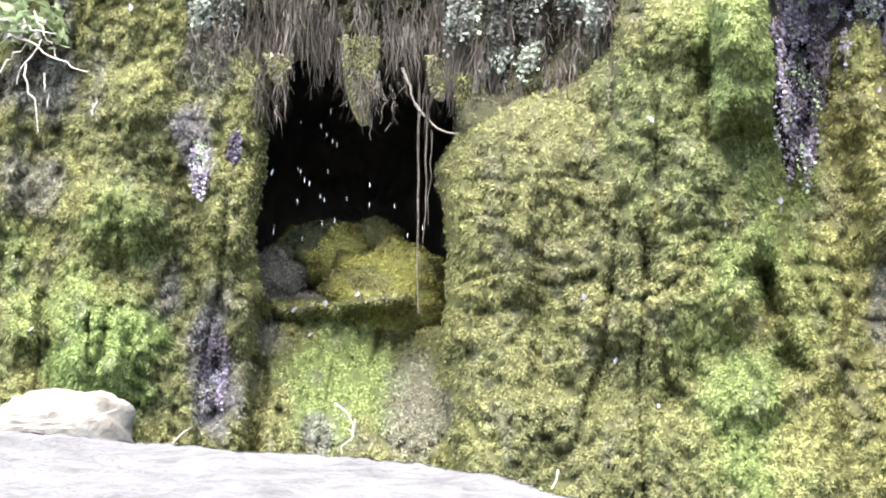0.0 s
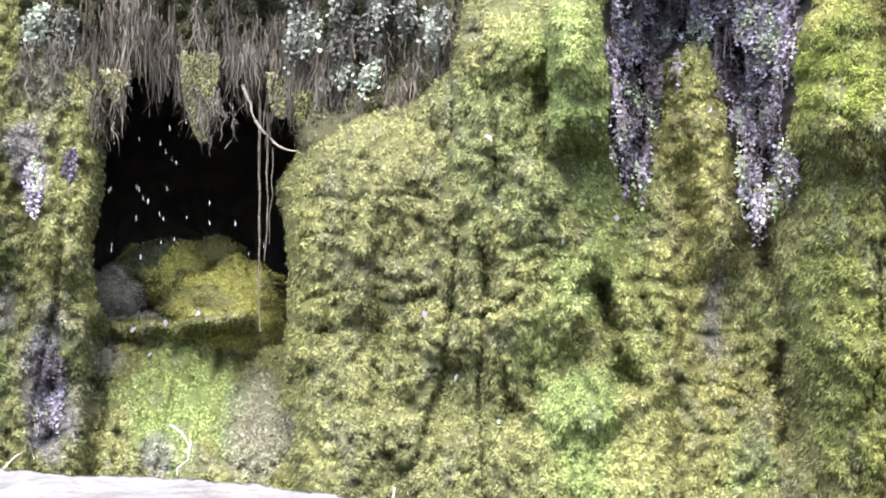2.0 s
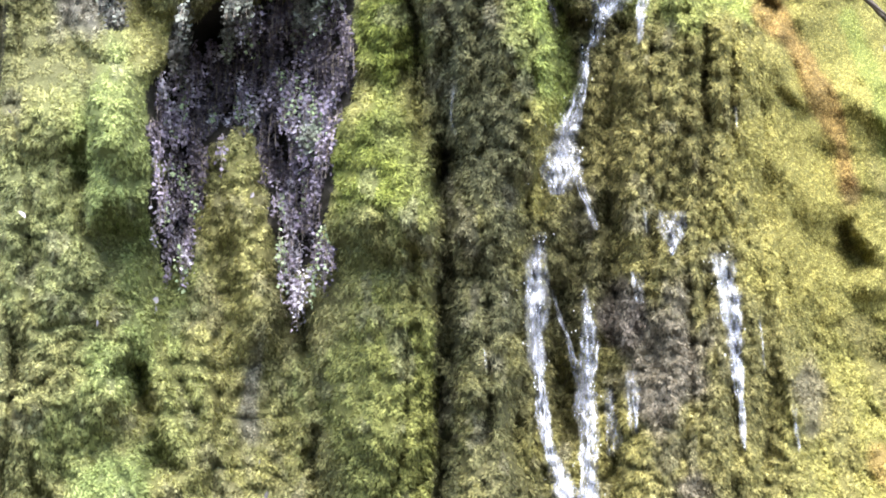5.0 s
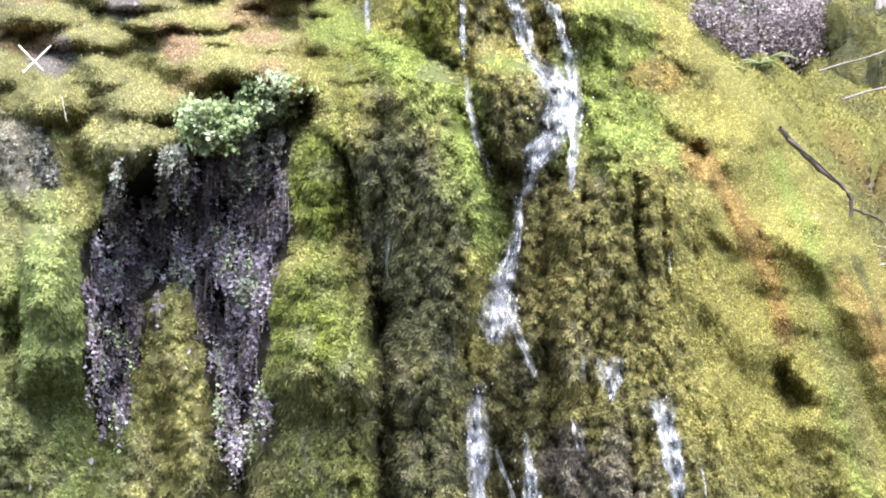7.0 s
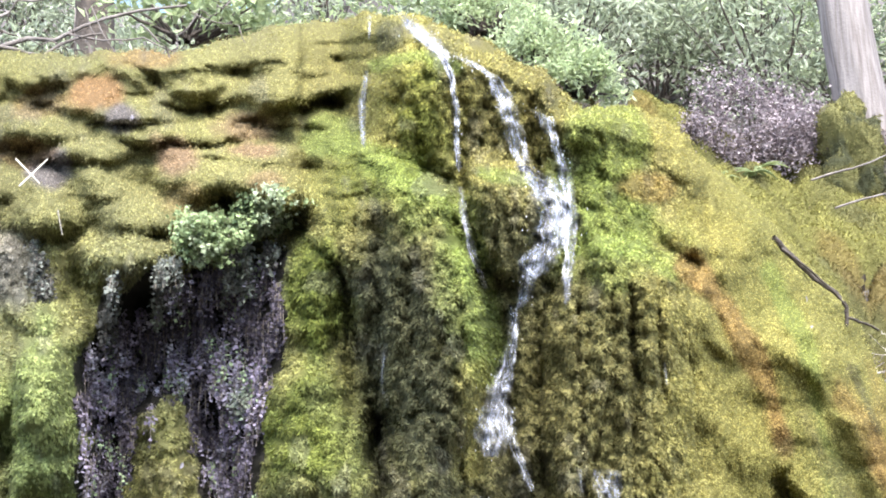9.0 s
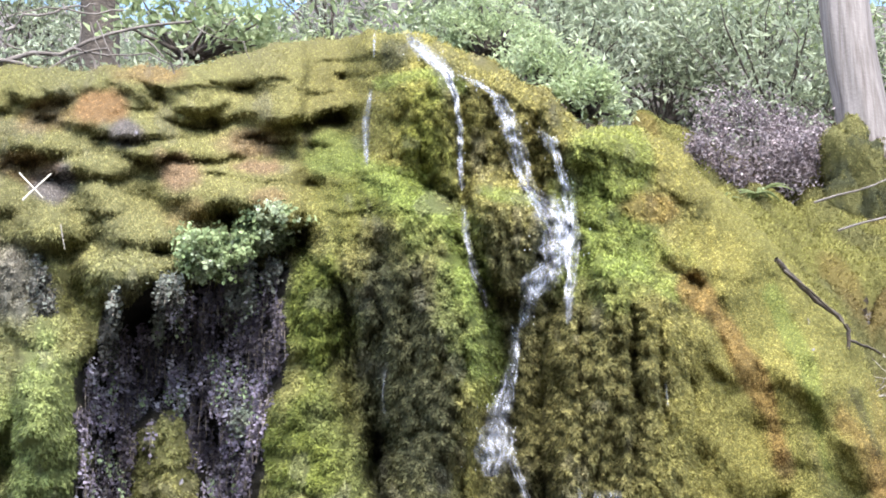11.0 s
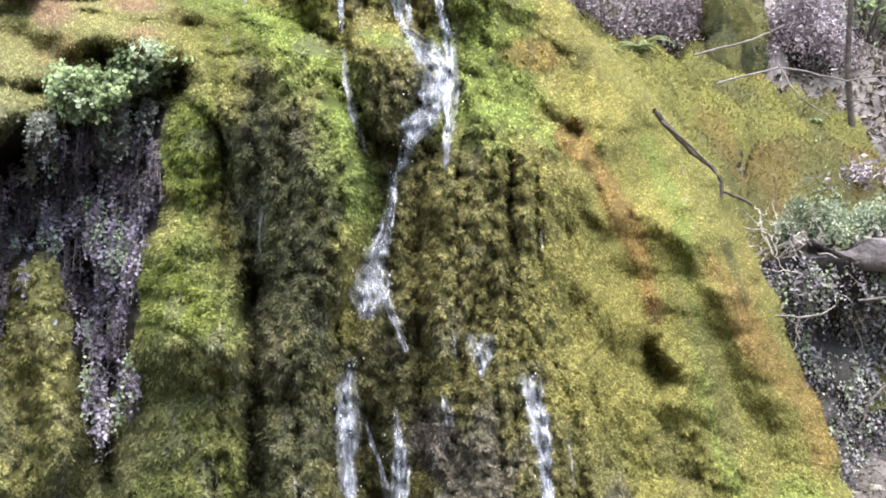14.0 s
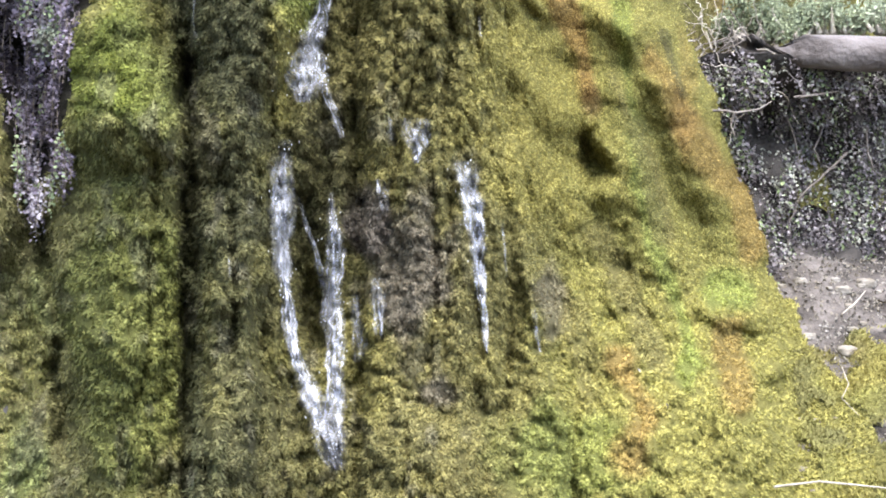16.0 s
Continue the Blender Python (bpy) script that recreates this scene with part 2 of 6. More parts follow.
def tube(points, radii, sides=6):
    """Vertices and faces of a tapered tube along points."""
    pts = [Vector(p) for p in points]
    vs, fs = [], []
    for k, p in enumerate(pts):
        d = (pts[min(k + 1, len(pts) - 1)] - pts[max(k - 1, 0)]).normalized()
        u = d.orthogonal().normalized()
        w = d.cross(u)
        r = radii[k] if hasattr(radii, "__len__") else radii
        for s in range(sides):
            an = 2 * math.pi * s / sides
            vs.append(p + (u * math.cos(an) + w * math.sin(an)) * r)
    for k in range(len(pts) - 1):
        for s in range(sides):
            fs.append((k * sides + s, k * sides + (s + 1) % sides, (k + 1) * sides + (s + 1) % sides, (k + 1) * sides + s))
    return [tuple(v) for v in vs], fs


def wiggle(p0, p1, count, amount, rng, sag=0.0):
    """Points from p0 to p1 with a random bend."""
    p0, p1 = Vector(p0), Vector(p1)
    off, pts = Vector((0, 0, 0)), []
    for k in range(count + 1):
        t = k / count
        off = off * 0.8 + Vector([rng.uniform(-1, 1) * amount for _ in range(3)])
        pts.append(p0.lerp(p1, t) + off * math.sin(math.pi * t) + Vector((0, 0, -sag * 4 * t * (1 - t))))
    return pts


def joined(pieces):
    vs, fs = [], []
    for v, f in pieces:
        n = len(vs)
        vs.extend(v)
        fs.extend(tuple(i + n for i in q) for q in f)
    return np.array(vs), np.array(fs)


def leaves(centres, size, rng, direction=None, spread=1.0, fold=0.3, wide=0.45):
    """Folded leaf blades, four vertices and two triangles each, at centres (n, 3)."""
    n = len(centres)
    d = rng.normal(size=(n, 3)) * spread
    if direction is not None:
        d = d + direction
    d /= np.linalg.norm(d, axis=1)[:, None] + 1e-9
    s = np.cross(d, rng.normal(size=(n, 3)))
    s /= np.linalg.norm(s, axis=1)[:, None] + 1e-9
    up = np.cross(d, s)
    ln = (np.asarray(size) * rng.uniform(0.65, 1.35, n))[:, None]
    v = np.stack([centres, centres + d * ln * 0.5 + s * ln * wide * 0.5 + up * ln * fold * 0.3,
                  centres + d * ln - up * ln * fold * 0.3, centres + d * ln * 0.5 - s * ln * wide * 0.5 + up * ln * fold * 0.3], 1).reshape(-1, 3)
    base = np.arange(n)[:, None] * 4
    f = np.concatenate([base + (0, 1, 2), base + (0, 2, 3)])
    return v, f


def blades(centres, size, rng, direction, spread=0.5, wide=0.4, facing=None):
    """Narrow pointed moss shoots, one triangle each, turned so that their upper side follows facing."""
    n = len(centres)
    d = direction + rng.normal(size=(n, 3)) * spread
    d /= np.linalg.norm(d, axis=1)[:, None] + 1e-9
    s = np.cross(d, rng.normal(size=(n, 3)))
    s /= np.linalg.norm(s, axis=1)[:, None] + 1e-9
    ln = (np.asarray(size) * rng.uniform(0.6, 1.4, n))[:, None]
    v = np.stack([centres - s * ln * wide * 0.5, centres + s * ln * wide * 0.5, centres + d * ln], 1).reshape(-1, 3)
    f = np.arange(3 * n).reshape(-1, 3)
    if facing is not None:
        back = (np.cross(d, s) * facing).sum(1) > 0
        f[back] = f[back][:, ::-1]
    return v, f


def velvet(me, normals):
    """Soft shading for a pile of fine shoots: normals near those of the bed below."""
    me.normals_split_custom_set_from_vertices(normals)
    return me


# ---- the moss-covered travertine cliff: a fan of the camera's view angles, a = x / y and b = (z - H) / y, placed to fit its view
CAVE = pairs(-0.414, 0.125, -0.415, 0.054, -0.422, 0.020, -0.422, -0.021, -0.409, -0.038, -0.361, -0.036, -0.330, -0.030, -0.312, -0.030, -0.298, -0.045, -0.289, -0.050, -0.285, -0.031, -0.286, 0.008, -0.294, 0.053, -0.279, 0.077, -0.290, 0.122, -0.354, 0.135)
SKYLINE = pairs(-0.80, 0.30, -0.893, 0.310, -0.283, 0.356, -0.140, 0.372, -0.091, 0.381, -0.027, 0.383, 0.031, 0.399, 0.075, 0.412, 0.107, 0.418, 0.139, 0.418, 0.176, 0.407, 0.204, 0.390, 0.236, 0.377, 0.260, 0.354, 0.302, 0.357, 0.334, 0.340, 0.370, 0.306, 0.401, 0.269, 0.450, 0.218, 0.468, 0.177, 0.470, 0.168, 0.493, 0.121, 0.515, 0.060, 0.543, 0.011, 0.557, -0.038, 0.584, -0.075, 0.625, -0.117, 0.64, -0.17, 0.66, -0.30, -0.80, -0.30)
BULGE = pairs(-0.280, -0.068, -0.285, 0.015, -0.281, 0.053, -0.262, 0.081, -0.235, 0.100, -0.197, 0.110, -0.173, 0.134, -0.167, 0.159, -0.164, 0.185, -0.085, 0.181, -0.072, 0.131, -0.066, 0.041, -0.060, 0.000, -0.038, -0.043, -0.023, -0.139, -0.016, -0.253, -0.294, -0.256)
FERNWALL = pairs(-0.070, 0.181, -0.057, 0.204, -0.018, 0.227, 0.029, 0.239, 0.055, 0.244, 0.059, 0.168, 0.043, 0.138, 0.040, 0.088, 0.044, 0.063, 0.022, 0.044, 0.013, 0.055, 0.002, 0.096, -0.006, 0.136, -0.024, 0.143, -0.037, 0.129, -0.039, 0.096, -0.046, 0.063, -0.064, 0.052, -0.068, 0.110, -0.075, 0.154, -0.074, 0.176)
FRINGE = pairs(-0.479, 0.223, -0.478, 0.151, -0.426, 0.125, -0.379, 0.112, -0.321, 0.092, -0.281, 0.076, -0.258, 0.085, -0.231, 0.104, -0.197, 0.112, -0.175, 0.130, -0.166, 0.170, -0.164, 0.218)

# rounded ribs and shoulders
RIBS, BOSSES, CLEFTS, CUSHIONS = [], [], [], []


def rib(line, width, height):
    RIBS.append((line, width, height))


rib(pairs(0.146, 0.277, 0.168, 0.215, 0.170, 0.124, 0.167, 0.082, 0.145, -0.266), 0.022, 0.12)
rib(pairs(0.077, 0.229, 0.072, 0.198), 0.020, 0.10)
rib(pairs(0.078, 0.143, 0.075, 0.102, 0.090, 0.084, 0.094, -0.236), 0.030, 0.18)
rib(pairs(-0.022, 0.132, -0.018, 0.107, -0.007, 0.063, -0.002, 0.011), 0.013, 0.14)
rib(pairs(-0.146, 0.162, -0.134, 0.129, -0.141, 0.073, -0.144, -0.044), 0.030, 0.10)
rib(pairs(-0.098, 0.173, -0.090, 0.118, -0.090, 0.062, -0.078, -0.036), 0.020, 0.07)
rib(pairs(-0.250, 0.068, -0.257, -0.004, -0.260, -0.098, -0.262, -0.287), 0.030, 0.14)
rib(pairs(-0.170, 0.005, -0.166, -0.028), 0.035, 0.10)
rib(pairs(-0.522, 0.075, -0.530, 0.006, -0.542, -0.088), 0.035, 0.14)
rib(pairs(-0.446, 0.042, -0.445, -0.049), 0.020, 0.10)
rib(pairs(-0.092, 0.192, -0.086, 0.152, -0.081, 0.109), 0.026, 0.14)
rib(pairs(0.064, -0.021, 0.078, -0.108), 0.030, 0.08)
rib(pairs(-0.046, -0.007, -0.038, -0.065), 0.018, 0.08)
rib(pairs(0.080, 0.077, 0.078, 0.030, 0.075, -0.036), 0.040, 0.15)
rib(pairs(-0.112, 0.044, -0.100, -0.022), 0.022, 0.10)
# folds of the right flank
rib(pairs(0.257, 0.337, 0.285, 0.318, 0.309, 0.294, 0.324, 0.274), 0.014, 0.072)
rib(pairs(0.323, 0.230, 0.339, 0.222, 0.352, 0.199, 0.360, 0.183), 0.011, 0.094)
rib(pairs(0.325, 0.202, 0.341, 0.183, 0.361, 0.160), 0.012, 0.072)
rib(pairs(0.332, 0.151, 0.351, 0.129, 0.367, 0.110), 0.015, 0.058)
rib(pairs(0.360, 0.243, 0.379, 0.200, 0.398, 0.161, 0.410, 0.114, 0.424, 0.052), 0.02, 0.094)
rib(pairs(0.366, 0.272, 0.390, 0.253, 0.405, 0.225, 0.417, 0.201), 0.016, 0.072)
rib(pairs(0.416, 0.185, 0.431, 0.161, 0.437, 0.130), 0.022, 0.080)
rib(pairs(0.444, 0.161, 0.459, 0.114, 0.479, 0.060), 0.018, 0.072)
rib(pairs(0.307, 0.229, 0.332, 0.144, 0.341, 0.083, 0.348, 0.052), 0.022, 0.050)
rib(pairs(0.421, 0.069, 0.456, -0.001, 0.487, -0.065, 0.519, -0.114), 0.02, 0.058)
rib(pairs(0.451, 0.142, 0.487, 0.071, 0.518, 0.007, 0.545, -0.058), 0.018, 0.065)
rib(pairs(0.376, 0.021, 0.409, -0.041, 0.444, -0.089), 0.018, 0.044)
rib(pairs(0.334, 0.067, 0.347, -0.010, 0.372, -0.087, 0.402, -0.150), 0.02, 0.044)

# rounded bodies of moss standing proud of the face
def boss(outline, height, rounding):
    BOSSES.append((outline, height, rounding))


boss(pairs(0.072, 0.248, 0.069, 0.287, 0.083, 0.306, 0.111, 0.315, 0.138, 0.304, 0.162, 0.282, 0.177, 0.250, 0.192, 0.216, 0.190, 0.169, 0.175, 0.105, 0.171, 0.063, 0.159, -0.230, 0.119, -0.228, 0.118, 0.098, 0.118, 0.124, 0.096, 0.229), 0.25, 0.032)
boss(pairs(0.181, 0.294, 0.197, 0.301, 0.225, 0.297, 0.231, 0.276, 0.220, 0.248, 0.212, 0.228, 0.196, 0.229, 0.185, 0.263), 0.20, 0.014)
boss(pairs(0.106, 0.365, 0.123, 0.382, 0.155, 0.386, 0.170, 0.376, 0.172, 0.298, 0.139, 0.309, 0.108, 0.315), 0.16, 0.020)
boss(pairs(0.246, 0.228, 0.267, 0.259, 0.299, 0.253, 0.322, 0.230, 0.328, 0.187, 0.334, 0.106, 0.381, -0.088, 0.382, -0.244, 0.234, -0.235, 0.231, 0.065, 0.226, 0.147, 0.230, 0.201), 0.24, 0.030)
boss(pairs(0.053, 0.159, 0.071, 0.166, 0.098, 0.155, 0.117, 0.110, 0.117, 0.070, 0.086, 0.061, 0.049, 0.074, 0.038, 0.099, 0.044, 0.132), 0.13, 0.026)
boss(pairs(-0.071, 0.229, -0.062, 0.245, -0.030, 0.245, -0.024, 0.230, -0.043, 0.215), 0.16, 0.014)
boss(pairs(-0.113, 0.192, -0.103, 0.203, -0.082, 0.205, -0.070, 0.189, -0.063, 0.124, -0.059, 0.074, -0.110, 0.075), 0.18, 0.018)
boss(pairs(0.255, 0.342, 0.288, 0.354, 0.325, 0.345, 0.360, 0.308, 0.351, 0.294, 0.310, 0.311, 0.274, 0.326), 0.07, 0.018)

# clefts and hollows
def cleft(line, width, depth):
    CLEFTS.append((line, width, depth))


cleft(pairs(0.113, 0.199, 0.118, 0.124, 0.120, 0.055, 0.122, -0.252), 0.005, 0.09)
cleft(pairs(0.194, 0.231, 0.202, 0.185, 0.197, 0.139), 0.010, 0.06)
cleft(pairs(0.020, 0.037, 0.035, -0.007, 0.044, -0.043, 0.035, -0.065, 0.044, -0.108), 0.006, 0.14)
cleft(pairs(-0.077, -0.016, -0.064, -0.069), 0.008, 0.10)
cleft(pairs(-0.107, 0.140, -0.108, 0.103), 0.006, 0.10)
cleft(pairs(0.190, 0.045, 0.192, -0.003, 0.202, -0.048), 0.009, 0.16)
cleft(pairs(-0.421, -0.080, -0.421, -0.140), 0.007, 0.20)
cleft(pairs(-0.282, -0.076, -0.279, -0.167), 0.008, 0.14)
cleft(pairs(-0.078, -0.012, -0.072, -0.034), 0.008, 0.10)
cleft(pairs(-0.058, -0.062, -0.051, -0.072), 0.008, 0.08)
cleft(pairs(-0.083, 0.240, -0.078, 0.203), 0.010, 0.12)
cleft(pairs(-0.454, -0.050, -0.449, -0.113), 0.010, 0.08)
# pockets in the moss
cleft(pairs(-0.194, 0.030, -0.189, 0.019), 0.0043, 0.054)
cleft(pairs(-0.150, 0.001, -0.148, -0.013), 0.0065, 0.060)
cleft(pairs(-0.175, -0.028, -0.162, -0.034, -0.133, -0.022), 0.0036, 0.048)
cleft(pairs(-0.082, -0.016, -0.076, -0.027), 0.0065, 0.078)
cleft(pairs(-0.058, -0.069, -0.051, -0.074), 0.0065, 0.066)
cleft(pairs(-0.203, -0.081, -0.198, -0.088), 0.0058, 0.042)
cleft(pairs(-0.122, -0.076, -0.115, -0.080), 0.0050, 0.036)
cleft(pairs(-0.233, 0.070, -0.225, 0.062), 0.0043, 0.036)
cleft(pairs(-0.160, 0.096, -0.158, 0.087), 0.0043, 0.036)
cleft(pairs(-0.117, 0.121, -0.115, 0.101), 0.0043, 0.054)
cleft(pairs(-0.025, 0.041, -0.018, 0.036), 0.0050, 0.036)
cleft(pairs(-0.263, 0.042, -0.261, 0.030), 0.0058, 0.030)
cleft(pairs(-0.268, -0.068, -0.266, -0.136), 0.0043, 0.042)
cleft(pairs(-0.252, -0.075, -0.251, -0.135), 0.0036, 0.030)
cleft(pairs(-0.028, -0.068, -0.024, -0.089), 0.0043, 0.048)
cleft(pairs(0.391, 0.087, 0.402, 0.071), 0.010, 0.20)
cleft(pairs(0.334, 0.244, 0.342, 0.242), 0.0050, 0.048)
cleft(pairs(0.349, 0.215, 0.356, 0.195), 0.0043, 0.060)
cleft(pairs(0.342, 0.185, 0.350, 0.177), 0.0043, 0.054)
cleft(pairs(0.271, 0.331, 0.289, 0.325), 0.0058, 0.042)
cleft(pairs(0.309, 0.288, 0.323, 0.278), 0.0043, 0.036)
cleft(pairs(0.119, 0.263, 0.123, 0.252), 0.0072, 0.060)
cleft(pairs(0.069, 0.300, 0.077, 0.287), 0.0086, 0.132)
cleft(pairs(0.087, 0.349, 0.134, 0.348, 0.141, 0.350), 0.0029, 0.030)
cleft(pairs(-0.076, 0.223, -0.070, 0.205), 0.0101, 0.084)
cleft(pairs(-0.088, 0.249, -0.067, 0.254), 0.0086, 0.060)
cleft(pairs(-0.058, 0.294, -0.040, 0.291), 0.0058, 0.042)
cleft(pairs(0.013, 0.311, 0.025, 0.308), 0.0043, 0.036)


def cushion(a, b, ra, rb, tilt, height):
    """A plump cushion of moss, ra by rb in half size, steeper on its under side."""
    CUSHIONS.append((a, b, ra, rb, tilt, height))


cushion(0.063, 0.357, 0.0370, 0.0117, 14, 0.336)
cushion(0.061, 0.378, 0.0390, 0.0133, 14, 0.210)
cushion(0.091, 0.400, 0.0273, 0.0094, 8, 0.140)
cushion(0.016, 0.351, 0.0187, 0.0101, 5, 0.182)
cushion(-0.007, 0.364, 0.0234, 0.0156, 0, 0.210)
cushion(-0.017, 0.348, 0.0195, 0.0086, 0, 0.168)
cushion(-0.045, 0.334, 0.0254, 0.0086, 0, 0.196)
cushion(-0.013, 0.321, 0.0468, 0.0059, 4, 0.168)
cushion(0.044, 0.285, 0.0289, 0.0179, -8, 0.364)
cushion(-0.003, 0.292, 0.0292, 0.0187, 0, 0.252)
cushion(0.032, 0.308, 0.0370, 0.0070, -4, 0.140)
cushion(-0.066, 0.284, 0.0148, 0.0148, 0, 0.182)
cushion(-0.040, 0.264, 0.0250, 0.0140, 0, 0.224)
cushion(-0.101, 0.261, 0.0164, 0.0156, 0, 0.196)
cushion(-0.075, 0.305, 0.0273, 0.0070, 5, 0.168)
cushion(0.079, 0.320, 0.0187, 0.0195, 30, 0.182)
cushion(-0.112, 0.316, 0.0215, 0.0109, 0, 0.168)
cushion(-0.039, 0.231, 0.0331, 0.0195, 0, 0.252)
cushion(-0.054, 0.367, 0.0195, 0.0101, 0, 0.182)
cushion(-0.111, 0.360, 0.0234, 0.0117, 0, 0.168)
cushion(-0.084, 0.341, 0.0195, 0.0117, 0, 0.140)
cushion(-0.004, 0.263, 0.0234, 0.0156, 0, 0.168)
cushion(0.027, 0.337, 0.0234, 0.0070, 20, 0.112)
cushion(0.302, 0.338, 0.0331, 0.0179, -20, 0.096)
cushion(0.330, 0.305, 0.0273, 0.0156, -30, 0.066)
cushion(0.336, 0.258, 0.0257, 0.0117, -12, 0.088)
cushion(0.371, 0.244, 0.0195, 0.0234, -40, 0.058)
cushion(0.419, 0.175, 0.0187, 0.0218, -35, 0.073)
cushion(0.412, 0.193, 0.0156, 0.0078, -20, 0.044)
cushion(0.269, 0.329, 0.0234, 0.0101, -30, 0.063)
cushion(0.509, -0.033, 0.0351, 0.0133, -15, 0.118)
cushion(0.527, -0.066, 0.0273, 0.0156, -30, 0.073)
cushion(0.434, 0.165, 0.0195, 0.0234, -40, 0.052)
cushion(0.443, 0.010, 0.0195, 0.0273, -50, 0.044)
cushion(0.474, -0.089, 0.0273, 0.0195, -45, 0.058)
cushion(0.389, -0.056, 0.0234, 0.0195, -45, 0.037)
cushion(0.431, -0.112, 0.0273, 0.0195, -40, 0.044)
cushion(-0.534, 0.020, 0.0390, 0.0292, 0, 0.090)
cushion(-0.537, -0.068, 0.0429, 0.0351, 0, 0.108)
cushion(-0.441, 0.006, 0.0215, 0.0234, 0, 0.063)
cushion(-0.597, -0.057, 0.0273, 0.0234, 0, 0.072)
cushion(-0.521, 0.103, 0.0312, 0.0195, 0, 0.072)
cushion(-0.146, 0.140, 0.0351, 0.0254, 0, 0.090)
cushion(-0.092, 0.138, 0.0215, 0.0312, 0, 0.081)
cushion(-0.059, -0.012, 0.0351, 0.0273, 20, 0.054)
cushion(-0.083, -0.091, 0.0351, 0.0234, 20, 0.063)


def wall_depth(a, b):
    """How far ahead the cliff face stands, before the fine relief."""
    y = np.interp(a, (-0.9, -0.62, -0.45, -0.30, -0.15, -0.06, 0.02, 0.08, 0.22, 0.30, 0.36, 0.43, 0.50, 0.56, 0.70),
                  (4.3, 4.40, 4.62, 4.78, 4.76, 4.76, 4.66, 4.40, 4.32, 4.42, 4.70, 4.95, 5.35, 5.9, 6.4))
    y = y - 1.0 * step(0.30, 0.55, a) * step(0.05, -0.17, b)
    y = y - 0.25 * step(-0.02, -0.18, b)
    # the crown leans back; the terraces on the left recede
    crown = 0.34 + 0.035 * step(0.09, 0.11, a) * step(0.26, 0.22, a) - 0.10 * step(0.26, 0.45, a)
    y = y + 1.1 * np.clip((b - crown) / 0.1, 0, 2) ** 1.4 * step(0.02, 0.10, a)
    u = (b - 0.235) / 0.027 + 1.6 * (fbm(a * 9, b * 16, 51, 2) - 0.5) + 0.9 * (cells(a * 17, b * 24, 52) - 0.4)
    u = np.clip(u, 0, 6.5)
    y = y + 0.19 * u * step(0.14, 0.08, a)
    u = (b + 0.55 * (a - 0.36) - 0.20) / 0.035 + 1.4 * (fbm(a * 11, b * 14, 53, 2) - 0.5) + 0.8 * (cells(a * 15, b * 20, 54) - 0.4)
    u = np.clip(u, 0, 4)
    y = y + 0.14 * u * step(0.26, 0.31, a)
    y = y + 0.22 * np.clip((b - 0.05) / 0.2, 0, 1) * step(0.3, 0.4, a)
    e = near_line(a, b, BULGE + BULGE[:1])
    ins = inside(a, b, BULGE)
    y = y - np.where(ins, 0.30 * np.sqrt(np.clip(e / 0.05, 0, 1)), 0)
    y = y + 0.16 * np.where(inside(a, b, FERNWALL), step(0, 0.012, near_line(a, b, FERNWALL + FERNWALL[:1])), 0)
    y = y + 0.14 * np.where(inside(a, b, FRINGE), step(0, 0.03, near_line(a, b, FRINGE + FRINGE[:1])), 0)
    # the sill below the cave stands back between its two jambs
    sill = step(-0.430, -0.415, a) * step(-0.282, -0.294, a) * step(-0.028, -0.053, b)
    y = y + sill * (0.45 - 0.5 * step(-0.041, -0.154, b))
    a, b = a + 0.010 * (fbm(a * 55, b * 55, 55, 3) - 0.5), b + 0.012 * (fbm(a * 48, b * 60, 56, 3) - 0.5)
    for pts, w, h in RIBS:
        y = y - h * np.exp(-(near_line(a, b, pts) / w / 1.1) ** 3.4)
    for pts, h, w in BOSSES:
        e = np.clip(near_line(a, b, pts + pts[:1]) / w, 0, 1)
        y = y - np.where(inside(a, b, pts), h * np.sqrt(1 - (1 - e) ** 2), 0)
    # the face steps back above the rounded heads of the main columns
    crest = np.interp(a, (0.0, 0.07, 0.085, 0.111, 0.138, 0.162, 0.176, 0.186, 0.20, 0.225, 0.234, 0.25, 0.267, 0.30, 0.322),
                      (0.30, 0.29, 0.306, 0.315, 0.304, 0.282, 0.268, 0.298, 0.302, 0.297, 0.25, 0.24, 0.262, 0.256, 0.23))
    over = np.clip(b - crest, 0, 0.06) * step(0.06, 0.08, a) * step(0.34, 0.30, a)
    y = y + np.where(a < 0.234, 0.26 * (1 - np.exp(-over / 0.008)), 2.6 * over)
    for ca, cb, ra, rb, tilt, h in CUSHIONS:
        c, s = math.cos(radians(tilt)), math.sin(radians(tilt))
        u, v = ((a - ca) * c + (b - cb) * s) / ra, ((b - cb) * c - (a - ca) * s) / rb
        v = np.where(v < 0, 1.25 * v, 0.85 * v)
        y = y - h * np.exp(-1.1 * (u * u + v * v) ** 2.1)
    for pts, w, h in CLEFTS:
        y = y + h * np.exp(-(near_line(a, b, pts) / w) ** 2)
    return y


def flank_side(a, b):
    """1 on the smooth-piled right flank, 0 elsewhere."""
    return step(0.31, 0.37, a + 0.25 * (b - 0.12))


